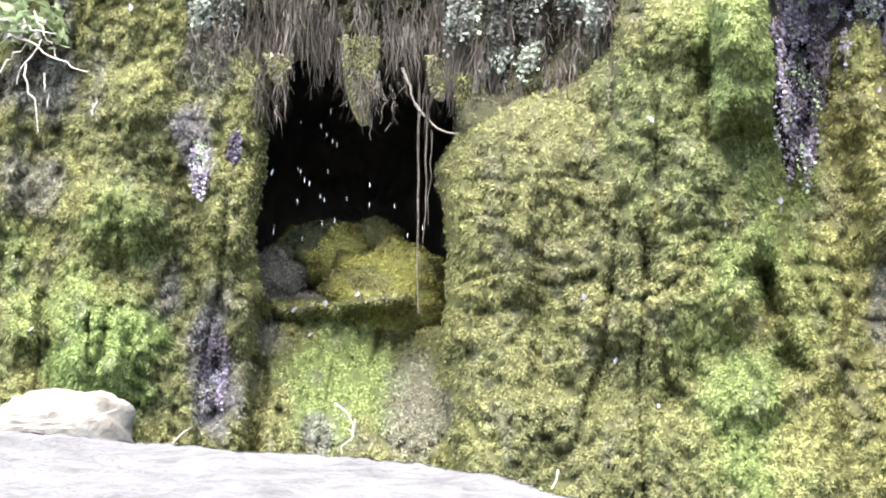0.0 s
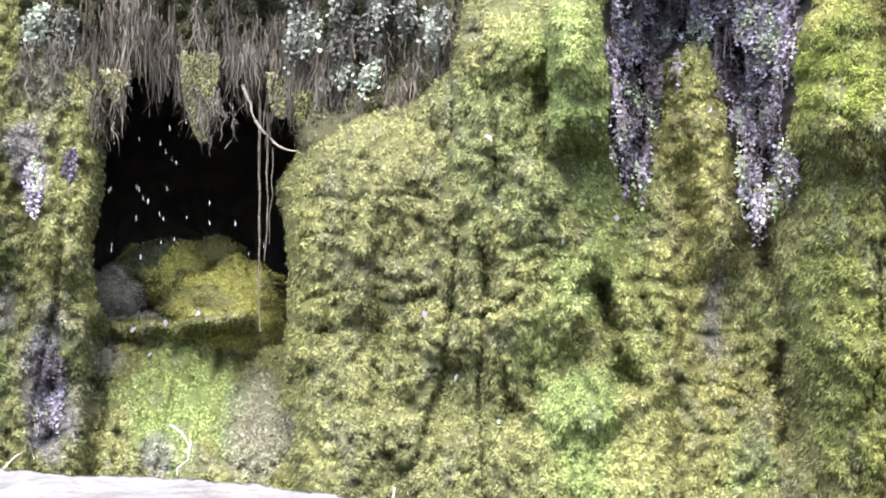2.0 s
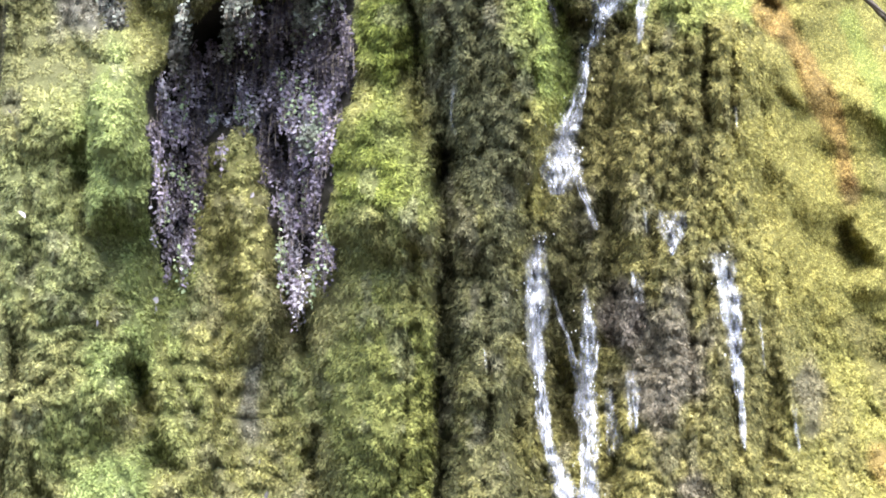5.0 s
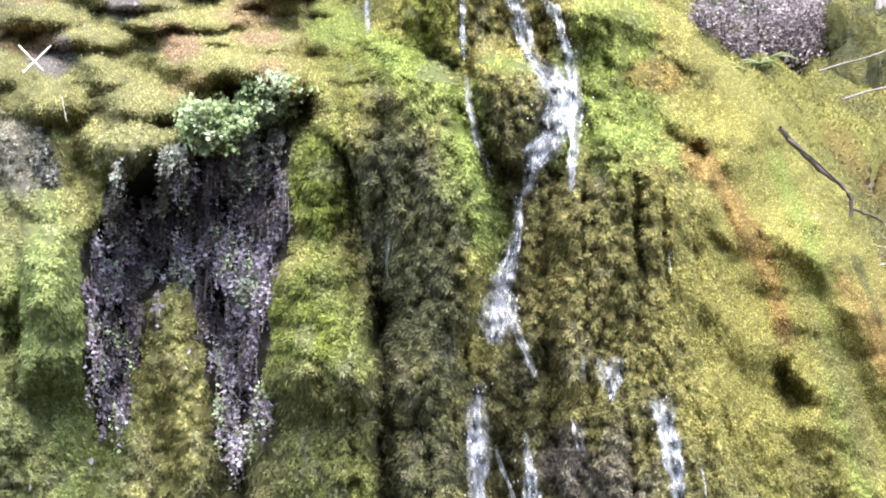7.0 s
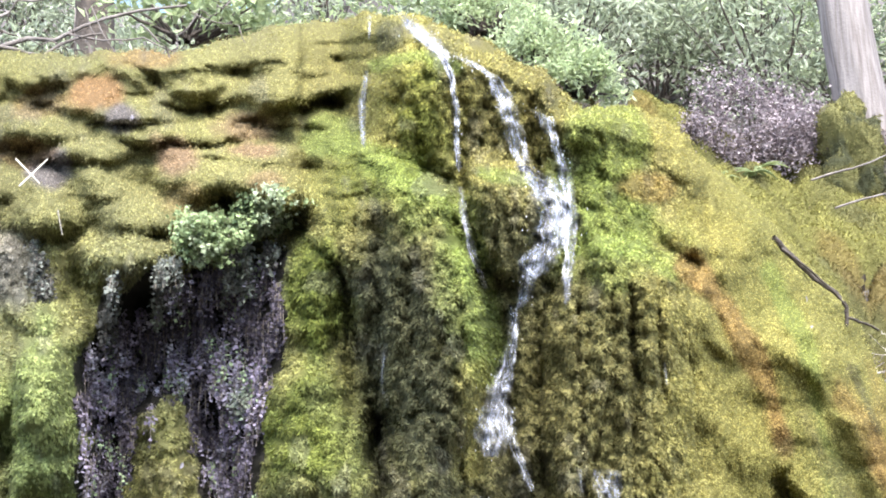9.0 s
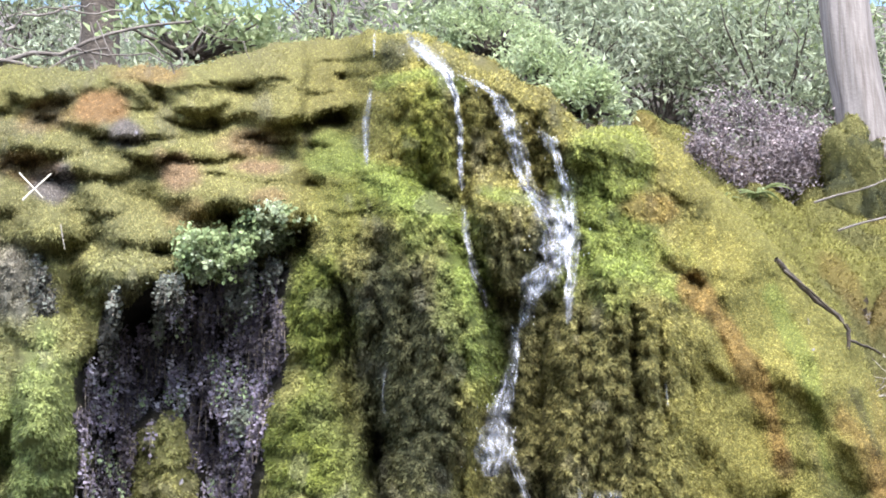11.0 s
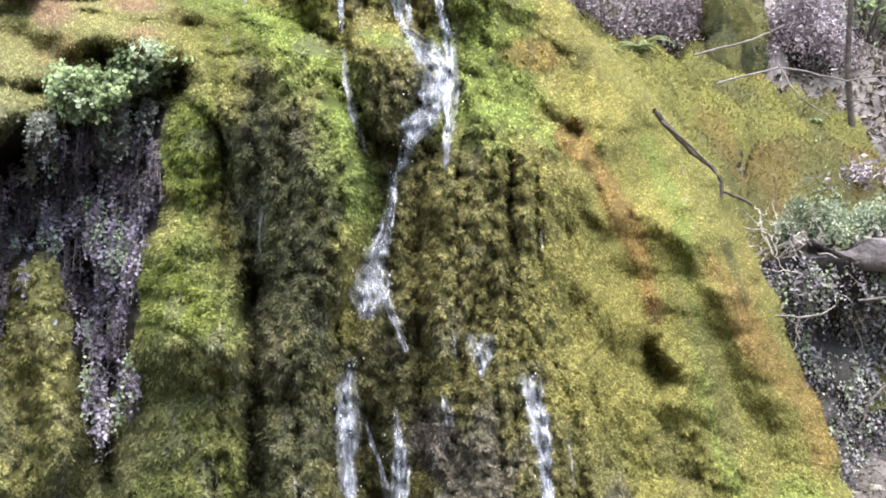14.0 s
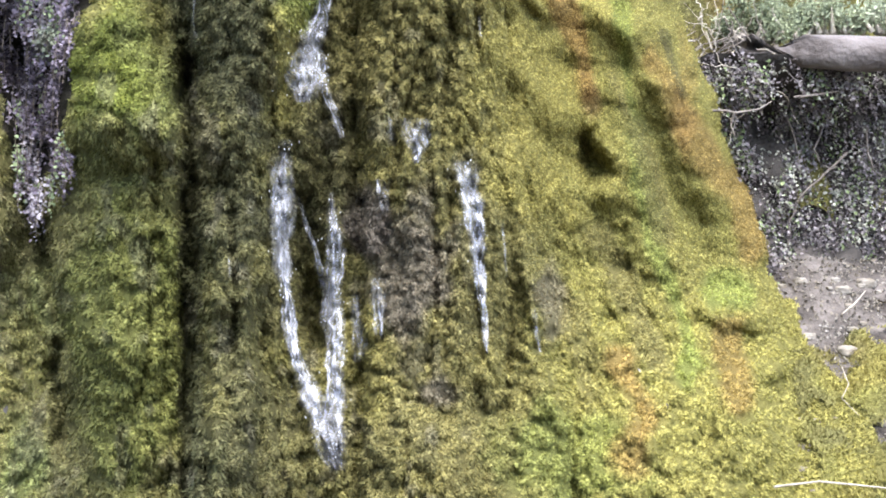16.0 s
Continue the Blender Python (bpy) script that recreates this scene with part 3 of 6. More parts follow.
def tuft_field(a, b):
    """Clumps and single hanging tufts of moss: each swells slowly from its top and breaks off below."""
    wet = step(0.06, 0.12, a) * (1 - flank_side(a, b))
    wa = a + 0.010 * fbm(a * 22, b * 22, 60, 2) + 0.34 * b * step(0.30, 0.38, a)
    n0, n1 = fbm(a * 20, b * 20, 63, 2), fbm(a * 70, b * 60, 65, 2)
    clump = 0.5 - cells(wa * (72 + 40 * wet) + 2.5 * n1, b * (64 - 24 * wet) + 2.5 * n0 + 1.5 * n1, 61, 1.35)
    tuft = 0.5 - cells(wa * 165 + 1.5 * n1, b * 112, 62, 1.5)
    return clump, tuft


def relief(a, b):
    """Moss drapery, cushions, hanging tufts and small humps, towards the viewer."""
    ter = np.clip(step(0.24, 0.29, b) * step(0.15, 0.10, a), 0, 1)
    flank = flank_side(a, b)
    wet = step(0.06, 0.12, a) * (1 - flank)
    wa = a + 0.010 * fbm(a * 22, b * 22, 60, 2) + 0.34 * b * step(0.30, 0.38, a)
    n0 = fbm(a * 20, b * 20, 63, 2)
    drape = fbm(wa * 38, b * 7, 3, 2) - 0.5
    hump = 0.55 - cells(wa * 24, b * 19, 11, 1.5)
    dome = np.sqrt(np.clip(1 - (cells(wa * 14 + 1.2 * n0, b * 30 + 1.2 * n0, 21, 1.7) / 0.72) ** 2, 0, 1))
    small = np.sqrt(np.clip(1 - (cells(wa * 34, b * 50, 23, 1.5) / 0.75) ** 2, 0, 1))
    crease = np.exp(-((fbm(wa * 26, b * 5, 33, 2) - 0.5) / 0.03) ** 2) * step(0.45, 0.65, fbm(a * 12, b * 12, 34, 2))
    notch = np.exp(-((fbm(wa * 20, b * 34, 35, 2) - 0.5) / 0.04) ** 2) * step(0.45, 0.6, fbm(a * 16, b * 16, 36, 2))
    clump, tuft = tuft_field(a, b)
    shag = 0.4 + 1.0 * step(0.38, 0.62, fbm(a * 24, b * 20, 64, 2))
    r = (1 - ter) * ((0.12 - 0.04 * wet) * (1 - 0.35 * flank) * drape + 0.05 * hump - 0.05 * crease * (1 - 0.7 * flank) - 0.025 * notch * (1 - flank))
    r = r + ter * (0.09 * dome + 0.08 * small) + flank * 0.03 * small
    furrow = np.abs(fbm(wa * 62, b * 5, 37, 2) - 0.5) - 0.12
    r = r + 0.045 * (fbm(a * 60, b * 42, 31, 3) - 0.5) + (0.10 + 0.10 * wet) * furrow * (1 - ter) * (1 - 0.8 * flank)
    r = r + (1 - 0.65 * np.maximum(flank * step(-0.06, 0.10, b), 0.4 * ter)) * ((0.024 + 0.008 * wet) * clump * shag + (0.024 + 0.010 * wet) * tuft + 0.04 * (fbm(a * 130, b * 95, 41, 2) - 0.5))
    return r


# ---- lie of the land
def soil_z(x, y):
    foot = np.interp(x, (-4, 0.5, 1.6, 3.2), (0.45, 0.5, 0.6, 0.98))
    z = foot * step(1.5, 4.2, y) + step(1.2, 2.2, x) * np.clip(y - 4.6, 0, 1.1) * 0.6
    back = np.interp(x, (-1.0, 0.6, 1.5, 2.4), (7.2, 6.6, 6.1, 5.75))
    top = np.interp(x, (-3, 1, 3, 5), (4.0, 3.5, 2.85, 2.8))
    z = z + (top - z) * step(back, back + 0.75, y)
    z = z + np.clip(y - back - 0.6, 0, 1.5) * np.interp(x, (0.8, 2.0), (0.15, 0.85))
    z = z + np.clip(y - back - 2.6, 0, 12) * 0.62
    return z


def ground_z(x, y):
    return soil_z(x, y) + 0.10 * (fbm(x * 1.7, y * 1.7, 5, 4) - 0.5) + 0.05 * (fbm(x * 9, y * 9, 6, 3) - 0.5)


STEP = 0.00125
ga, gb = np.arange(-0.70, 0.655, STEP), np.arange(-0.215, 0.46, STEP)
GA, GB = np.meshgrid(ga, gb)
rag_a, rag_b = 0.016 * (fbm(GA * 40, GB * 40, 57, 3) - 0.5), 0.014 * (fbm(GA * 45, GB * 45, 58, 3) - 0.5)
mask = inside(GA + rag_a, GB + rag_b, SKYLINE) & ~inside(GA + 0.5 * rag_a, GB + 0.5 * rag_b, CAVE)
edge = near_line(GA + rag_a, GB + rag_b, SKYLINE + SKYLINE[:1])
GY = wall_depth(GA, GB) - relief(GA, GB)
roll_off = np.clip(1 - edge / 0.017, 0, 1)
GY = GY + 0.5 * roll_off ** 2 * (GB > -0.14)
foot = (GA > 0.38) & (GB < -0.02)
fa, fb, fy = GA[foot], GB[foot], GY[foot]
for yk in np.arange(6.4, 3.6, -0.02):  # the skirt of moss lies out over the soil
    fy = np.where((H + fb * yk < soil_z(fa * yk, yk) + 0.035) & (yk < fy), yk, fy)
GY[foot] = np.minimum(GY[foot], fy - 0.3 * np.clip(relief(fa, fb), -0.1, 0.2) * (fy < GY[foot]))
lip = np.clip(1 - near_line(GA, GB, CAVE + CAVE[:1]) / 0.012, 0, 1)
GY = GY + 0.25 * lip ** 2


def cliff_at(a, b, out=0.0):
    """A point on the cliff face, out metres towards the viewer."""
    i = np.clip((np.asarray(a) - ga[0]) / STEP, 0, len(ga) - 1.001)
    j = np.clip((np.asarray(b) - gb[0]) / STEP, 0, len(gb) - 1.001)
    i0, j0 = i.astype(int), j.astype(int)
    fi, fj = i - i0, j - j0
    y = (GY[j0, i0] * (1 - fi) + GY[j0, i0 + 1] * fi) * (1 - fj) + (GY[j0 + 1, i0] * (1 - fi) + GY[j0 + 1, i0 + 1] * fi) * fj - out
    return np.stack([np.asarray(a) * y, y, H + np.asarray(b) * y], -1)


def on_fern_wall(a, b):
    """Within the dark fern wall, whose edge is ragged."""
    return inside(a + 0.018 * (fbm(a * 60, b * 60, 24, 2) - 0.5), b + 0.03 * (fbm(a * 70, b * 40, 25, 2) - 0.5), FERNWALL)


# kinds of moss and where they grow
OLIVE, YELLOW, BRIGHT, DARK, ORANGE, GREY, PINK, ROCKY, GREEN = range(9)
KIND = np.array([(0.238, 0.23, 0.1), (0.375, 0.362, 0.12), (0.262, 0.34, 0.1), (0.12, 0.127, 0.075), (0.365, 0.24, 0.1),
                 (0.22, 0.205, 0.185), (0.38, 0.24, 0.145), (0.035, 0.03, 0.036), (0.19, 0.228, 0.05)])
PATCHES = []


def grows(kind, a, b, ra, rb, strength):
    """A patch of one kind of moss round (a, b), ra by rb in half size."""
    PATCHES.append((a, b, ra, rb, kind, strength))


grows(OLIVE, 0.05, 0.0, 0.05, 0.06, 0.4)
grows(BRIGHT, -0.542, -0.084, 0.05, 0.045, 0.9)
grows(BRIGHT, -0.525, 0.014, 0.04, 0.03, 0.45)
grows(BRIGHT, -0.613, -0.003, 0.03, 0.03, 0.4)
grows(BRIGHT, -0.360, -0.086, 0.045, 0.05, 0.7)
grows(BRIGHT, -0.083, -0.012, 0.035, 0.03, 0.6)
grows(BRIGHT, -0.082, -0.109, 0.04, 0.06, 0.7)
grows(BRIGHT, -0.114, -0.056, 0.03, 0.03, 0.4)
grows(BRIGHT, -0.048, -0.026, 0.02, 0.05, 0.5)
grows(OLIVE, -0.204, 0.042, 0.10, 0.10, 0.25)
grows(YELLOW, -0.138, 0.140, 0.035, 0.022, 0.35)
grows(YELLOW, -0.091, 0.138, 0.025, 0.04, 0.5)
grows(YELLOW, -0.018, 0.069, 0.03, 0.045, 0.9)
grows(GREY, -0.473, 0.074, 0.018, 0.035, 0.8)
grows(GREY, -0.453, -0.085, 0.02, 0.05, 0.85)
grows(GREY, -0.489, -0.030, 0.016, 0.02, 0.6)
grows(GREY, -0.599, 0.038, 0.03, 0.03, 0.5)
grows(GREY, -0.586, 0.129, 0.04, 0.05, 0.6)
grows(GREY, -0.460, 0.134, 0.03, 0.04, 0.5)
grows(YELLOW, -0.346, 0.131, 0.02, 0.025, 0.4)
grows(GREEN, 0.078, 0.110, 0.05, 0.085, 0.9)
grows(GREEN, 0.078, 0.037, 0.045, 0.09, 0.5)
grows(DARK, 0.143, 0.001, 0.035, 0.12, 0.2)
grows(OLIVE, 0.071, -0.054, 0.05, 0.05, 0.7)
grows(YELLOW, -0.002, -0.083, 0.022, 0.05, 0.8)
grows(GREY, -0.005, -0.021, 0.010, 0.05, 0.6)
grows(BRIGHT, 0.035, -0.021, 0.02, 0.03, 0.4)
grows(DARK, 0.123, 0.134, 0.06, 0.14, 0.45)
grows(DARK, 0.142, -0.011, 0.07, 0.13, 0.3)
grows(OLIVE, 0.071, -0.032, 0.05, 0.08, 0.8)
grows(DARK, 0.182, 0.053, 0.06, 0.05, 0.5)
grows(BRIGHT, -0.127, 0.067, 0.05, 0.08, 0.25)
grows(DARK, 0.268, 0.167, 0.045, 0.12, 0.35)
grows(GREY, -0.305, -0.107, 0.025, 0.04, 0.4)
grows(GREY, -0.411, -0.060, 0.012, 0.015, 0.5)
grows(GREY, -0.376, -0.130, 0.012, 0.015, 0.6)
grows(YELLOW, 0.358, 0.126, 0.055, 0.09, 0.75)
grows(OLIVE, 0.070, 0.053, 0.07, 0.05, 0.6)
grows(OLIVE, 0.089, -0.104, 0.09, 0.07, 0.6)
grows(DARK, 0.203, -0.122, 0.07, 0.05, 0.4)
grows(GREEN, 0.077, 0.210, 0.028, 0.04, 0.9)
grows(BRIGHT, -0.085, 0.130, 0.03, 0.07, 0.6)
grows(YELLOW, -0.020, 0.050, 0.022, 0.09, 0.8)
grows(YELLOW, -0.040, -0.005, 0.035, 0.08, 0.45)
grows(YELLOW, -0.320, -0.052, 0.030, 0.018, 0.6)
grows(BRIGHT, -0.560, -0.060, 0.06, 0.06, 0.6)
grows(BRIGHT, -0.062, 0.030, 0.03, 0.05, 0.5)
grows(GREEN, 0.269, 0.293, 0.04, 0.05, 0.5)
grows(GREEN, 0.092, 0.288, 0.03, 0.04, 0.4)
grows(GREEN, 0.127, 0.297, 0.04, 0.03, 0.5)
grows(GREEN, 0.085, -0.047, 0.05, 0.10, 0.5)
grows(DARK, 0.137, 0.169, 0.045, 0.10, 0.5)
grows(BRIGHT, 0.154, 0.282, 0.03, 0.04, 0.5)
grows(BRIGHT, 0.168, 0.223, 0.015, 0.06, 0.35)
grows(DARK, 0.200, 0.267, 0.028, 0.03, 0.35)
grows(GREEN, 0.143, 0.338, 0.032, 0.045, 0.4)
grows(DARK, 0.127, 0.399, 0.014, 0.016, 0.8)
grows(DARK, 0.167, 0.376, 0.012, 0.02, 0.6)
grows(OLIVE, 0.194, 0.327, 0.02, 0.03, 0.7)
grows(YELLOW, 0.271, 0.155, 0.05, 0.09, 0.3)
grows(OLIVE, 0.254, 0.137, 0.05, 0.05, 0.5)
grows(BRIGHT, 0.281, 0.294, 0.03, 0.03, 0.6)
grows(BRIGHT, 0.084, 0.323, 0.025, 0.018, 0.7)
grows(BRIGHT, 0.271, 0.237, 0.04, 0.02, 0.5)
grows(YELLOW, 0.348, 0.255, 0.04, 0.03, 0.8)
grows(YELLOW, 0.311, 0.323, 0.04, 0.03, 0.6)
grows(ORANGE, -0.074, 0.349, 0.018, 0.014, 0.95)
grows(BRIGHT, 0.275, 0.325, 0.035, 0.04, 0.6)
grows(BRIGHT, 0.285, 0.262, 0.045, 0.02, 0.7)
grows(BRIGHT, 0.175, 0.262, 0.02, 0.045, 0.6)
grows(PINK, 0.027, 0.327, 0.03, 0.014, 0.56)
grows(PINK, -0.017, 0.306, 0.018, 0.016, 0.66)
grows(ORANGE, -0.041, 0.377, 0.03, 0.01, 0.6)
grows(ORANGE, -0.110, 0.340, 0.02, 0.012, 0.5)
grows(GREY, -0.097, 0.293, 0.014, 0.014, 0.8)
grows(PINK, 0.043, 0.290, 0.014, 0.007, 0.42)
grows(GREY, -0.055, 0.330, 0.012, 0.01, 0.8)
grows(GREY, -0.118, 0.228, 0.02, 0.03, 0.6)
grows(PINK, 0.031, 0.311, 0.022, 0.007, 0.63)
grows(ORANGE, -0.119, 0.306, 0.02, 0.01, 0.6)
grows(ORANGE, -0.009, 0.277, 0.02, 0.012, 0.4)
grows(ORANGE, 0.305, 0.294, 0.02, 0.012, 0.5)
grows(PINK, 0.396, 0.117, 0.010, 0.014, 0.49)
grows(ORANGE, 0.466, 0.125, 0.012, 0.04, 0.4)
grows(YELLOW, 0.408, 0.164, 0.02, 0.05, 0.5)
grows(BRIGHT, 0.496, -0.017, 0.025, 0.018, 0.7)
grows(BRIGHT, 0.470, -0.069, 0.012, 0.02, 0.7)
grows(BRIGHT, 0.377, -0.127, 0.06, 0.04, 0.5)
grows(GREY, 0.263, -0.003, 0.030, 0.05, 0.75)
grows(GREY, 0.239, 0.031, 0.014, 0.03, 0.8)
grows(GREY, 0.283, -0.082, 0.016, 0.014, 0.7)
grows(GREY, 0.153, -0.003, 0.01, 0.01, 0.5)
grows(GREY, 0.364, -0.025, 0.014, 0.03, 0.6)
grows(DARK, 0.223, 0.094, 0.03, 0.02, 0.4)
grows(BRIGHT, 0.017, -0.124, 0.02, 0.03, 0.5)


# long streaks of one kind, most down the right flank, some painted light or shade: line, half width, kind, strength
STREAKS = [
    # crest rims: top light painted as bright colour, on moss that is also yellower
    (pairs(0.118, 0.311, 0.148, 0.297, 0.170, 0.266, 0.186, 0.222, 0.189, 0.165), 0.015, BRIGHT, 0.75),
    (pairs(0.190, 0.299, 0.222, 0.296), 0.007, BRIGHT, 0.7),
    (pairs(0.118, 0.376, 0.150, 0.384, 0.172, 0.376), 0.007, BRIGHT, 0.7),
    (pairs(0.252, 0.244, 0.285, 0.256, 0.318, 0.238), 0.011, BRIGHT, 0.7),
    (pairs(0.180, 0.160, 0.178, 0.100), 0.012, YELLOW, 0.5),
    # shade inside the main cleft, painted as a dark line
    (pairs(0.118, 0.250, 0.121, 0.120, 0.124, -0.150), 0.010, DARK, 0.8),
    # broad darker band down the main column
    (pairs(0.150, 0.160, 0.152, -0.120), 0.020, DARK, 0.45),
    (pairs(0.145, 0.365, 0.145, 0.320), 0.022, GREEN, 0.6),
    (pairs(0.334, 0.239, 0.360, 0.206, 0.382, 0.166, 0.394, 0.123), 0.011, ORANGE, 0.7),
    (pairs(0.443, 0.146, 0.476, 0.095, 0.509, 0.052, 0.523, 0.019), 0.018, ORANGE, 0.55),
    (pairs(0.499, -0.046, 0.510, -0.090), 0.020, ORANGE, 0.5),
    (pairs(0.416, -0.065, 0.440, -0.105, 0.423, -0.132), 0.016, ORANGE, 0.55),
    (pairs(0.393, 0.235, 0.416, 0.183, 0.426, 0.100, 0.448, 0.006, 0.479, -0.069), 0.010, BRIGHT, 0.65),
    (pairs(0.450, 0.164, 0.465, 0.124), 0.006, DARK, 0.6),
    (pairs(0.411, 0.133, 0.439, 0.070, 0.452, 0.022), 0.010, OLIVE, 0.7),
    (pairs(0.401, 0.022, 0.431, -0.033, 0.444, -0.065), 0.014, OLIVE, 0.7),
    (pairs(0.384, -0.033, 0.393, -0.088), 0.018, OLIVE, 0.6),
]


def moss_pigment(a, b, seed=0):
    """Colour of the moss that grows at (a, b), with tree shade, cleft shade and crest light painted in."""
    n1, n2 = fbm(a * 14, b * 14, 71, 3), fbm(a * 50, b * 34, 81, 3)
    w = (0.15 + 0.7 * step(0.30, 0.74, n1 * 0.6 + n2 * 0.4))[..., None]
    col = KIND[OLIVE] * (1 - w) + KIND[YELLOW] * w
    top = (step(0.20, 0.30, b) * 0.25 * step(0.16, 0.08, a))[..., None]
    col = col * (1 - top) + KIND[YELLOW] * top
    left = (step(0.12, -0.05, a) * 0.16)[..., None]
    # tree shade over the left side, painted in as 20 percent darker moss
    col = (col * (1 - left) + KIND[BRIGHT] * 0.85 * left) * (1 - 0.20 * step(-0.08, -0.16, a))[..., None]
    right = (step(0.31, 0.40, a) * 0.8)[..., None]
    col = col * (1 - right) + (KIND[YELLOW] * 0.62 + KIND[OLIVE] * 0.20 + KIND[BRIGHT] * 0.18) * right
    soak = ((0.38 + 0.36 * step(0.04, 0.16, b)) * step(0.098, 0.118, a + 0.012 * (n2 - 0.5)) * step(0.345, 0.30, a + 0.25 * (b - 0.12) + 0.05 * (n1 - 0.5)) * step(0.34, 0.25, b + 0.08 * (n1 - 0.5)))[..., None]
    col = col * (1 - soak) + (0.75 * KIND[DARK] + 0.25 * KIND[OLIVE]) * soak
    for pa, pb, ra, rb, kind, s in PATCHES:
        d = np.hypot((a - pa) / ra, (b - pb) / rb) + 1.1 * (n2 - 0.5) + 0.6 * (n1 - 0.5)
        k = (s * step(1.15, 0.55, d))[..., None]
        col = col * (1 - k) + KIND[kind] * k
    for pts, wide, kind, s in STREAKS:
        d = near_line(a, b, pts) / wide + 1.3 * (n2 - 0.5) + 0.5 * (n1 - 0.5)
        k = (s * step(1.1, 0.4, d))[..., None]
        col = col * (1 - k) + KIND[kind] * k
    col = col * (1 + np.stack([np.maximum(0.07 * step(0.02, 0.25, a), 0.05 * step(0.20, 0.28, b)), 0 * a, 0.28 * step(0.13, 0.0, a)], -1))
    dead = (step(0.62, 0.72, fbm(a * 75, b * 45, 91, 3)) * 0.3 * step(0.34, 0.28, a))[..., None]
    col = col * (1 - dead) + KIND[GREY] * dead
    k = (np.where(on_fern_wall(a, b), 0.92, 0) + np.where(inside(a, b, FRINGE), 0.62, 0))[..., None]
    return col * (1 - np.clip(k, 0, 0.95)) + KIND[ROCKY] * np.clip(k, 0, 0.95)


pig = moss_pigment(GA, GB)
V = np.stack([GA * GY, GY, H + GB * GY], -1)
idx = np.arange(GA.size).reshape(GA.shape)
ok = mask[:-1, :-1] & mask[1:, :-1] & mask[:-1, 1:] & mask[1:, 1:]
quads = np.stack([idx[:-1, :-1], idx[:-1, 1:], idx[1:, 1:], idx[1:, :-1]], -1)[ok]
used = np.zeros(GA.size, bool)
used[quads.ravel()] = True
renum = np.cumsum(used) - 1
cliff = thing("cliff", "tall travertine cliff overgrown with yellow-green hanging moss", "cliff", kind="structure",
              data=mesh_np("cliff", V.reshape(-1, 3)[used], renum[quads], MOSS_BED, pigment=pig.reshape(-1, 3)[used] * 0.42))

# moss tufts: a few shoots from each root, drooping where the face is steep
rng = np.random.default_rng(5)
NT, SHOOTS = 420000, 6
ta, tb = rng.uniform(-0.66, 0.62, NT), rng.uniform(-0.19, 0.455, NT)
ii, jj = ((ta - ga[0]) / STEP).astype(int), ((tb - gb[0]) / STEP).astype(int)
keep = mask[jj, ii] & ~on_fern_wall(ta, tb) & (~inside(ta, tb, FRINGE) | (rng.random(NT) < 0.7))
# only the stretch that comes into the camera's view
seen_top = np.interp(ta, (-0.66, -0.28, -0.16, 0.5, 0.62), (0.19, 0.19, 0.46, 0.46, 0.24))
keep &= tb < seen_top
smooth = np.clip(step(0.23, 0.28, tb) * step(0.16, 0.10, ta) + step(0.29, 0.36, ta) * step(-0.06, 0.10, tb), 0, 1)
swell = tuft_field(ta, tb)[1]
keep &= swell > -0.02 - 0.5 * smooth - 0.3 * rng.random(NT) ** 3
ta, tb = ta[keep], tb[keep]
dx = cliff_at(ta + 0.0025, tb) - cliff_at(ta - 0.0025, tb)
dz = cliff_at(ta, tb + 0.0025) - cliff_at(ta, tb - 0.0025)
nrm = np.cross(dx, dz)
nrm /= np.linalg.norm(nrm, axis=1)[:, None] + 1e-9
steep = np.clip(1 - nrm[:, 2], 0.15, 1)[:, None]
pile = smooth[keep]
way = nrm * 0.6 + np.array((0, 0, -1.0)) * steep + rng.normal(0, 0.22, nrm.shape)
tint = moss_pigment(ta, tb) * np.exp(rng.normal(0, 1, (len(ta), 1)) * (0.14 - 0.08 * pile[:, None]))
soft_n = nrm + (0, -0.1, 0.12) + rng.normal(0, 1, nrm.shape) * (0.20 - 0.04 * pile[:, None])
rep = lambda q: np.repeat(q, SHOOTS, 0)
scatter = rng.normal(0, 1, (len(ta) * SHOOTS, 3)) * rep(0.0022 + 0.0045 * pile)[:, None]
tv, tf = blades(cliff_at(ta, tb).repeat(SHOOTS, 0) + scatter - 0.001 * rep(nrm), rep(0.0100 - 0.0036 * pile), rng, rep(way), 0.38, 0.42, rep(nrm))
soft_n = rep(soft_n) + rng.normal(0, 0.11, scatter.shape)
soft_n = np.repeat(soft_n / np.linalg.norm(soft_n, axis=1)[:, None], 3, 0)
tuft_col = np.repeat(rep(tint) * rng.uniform(0.9, 1.1, (len(scatter), 1)), 3, 0)
tufts = part("moss_tufts", velvet(mesh_np("moss_tufts", tv, tf, MOSS_TUFT, True, tuft_col), soft_n), cliff, "drooping tufts of yellow-green moss")
tagged(tufts, kind="stuff")

# longer drooping sprigs where water keeps the moss shaggy
NS = 110000
sa, sb = rng.uniform(-0.62, 0.58, NS), rng.uniform(-0.17, 0.34, NS)
shag = fbm(sa * 40, sb * 22, 83, 3) + 0.25 * step(0.0, 0.06, sa) * step(0.36, 0.28, sa)
si, sj = ((sa - ga[0]) / STEP).astype(int), ((sb - gb[0]) / STEP).astype(int)
sk = (shag > 0.5 + 0.08 * step(0.3, 0.4, sa)) & mask[sj, si] & ~on_fern_wall(sa, sb) & (sb < np.interp(sa, (-0.28, -0.16), (0.19, 0.34)))
sa, sb = sa[sk], sb[sk]
sp = cliff_at(sa, sb, 0.004)
sv, sf = leaves(sp, 0.011, rng, np.array((0, -0.75, -1.0)), 0.42, 0.3, 0.32)
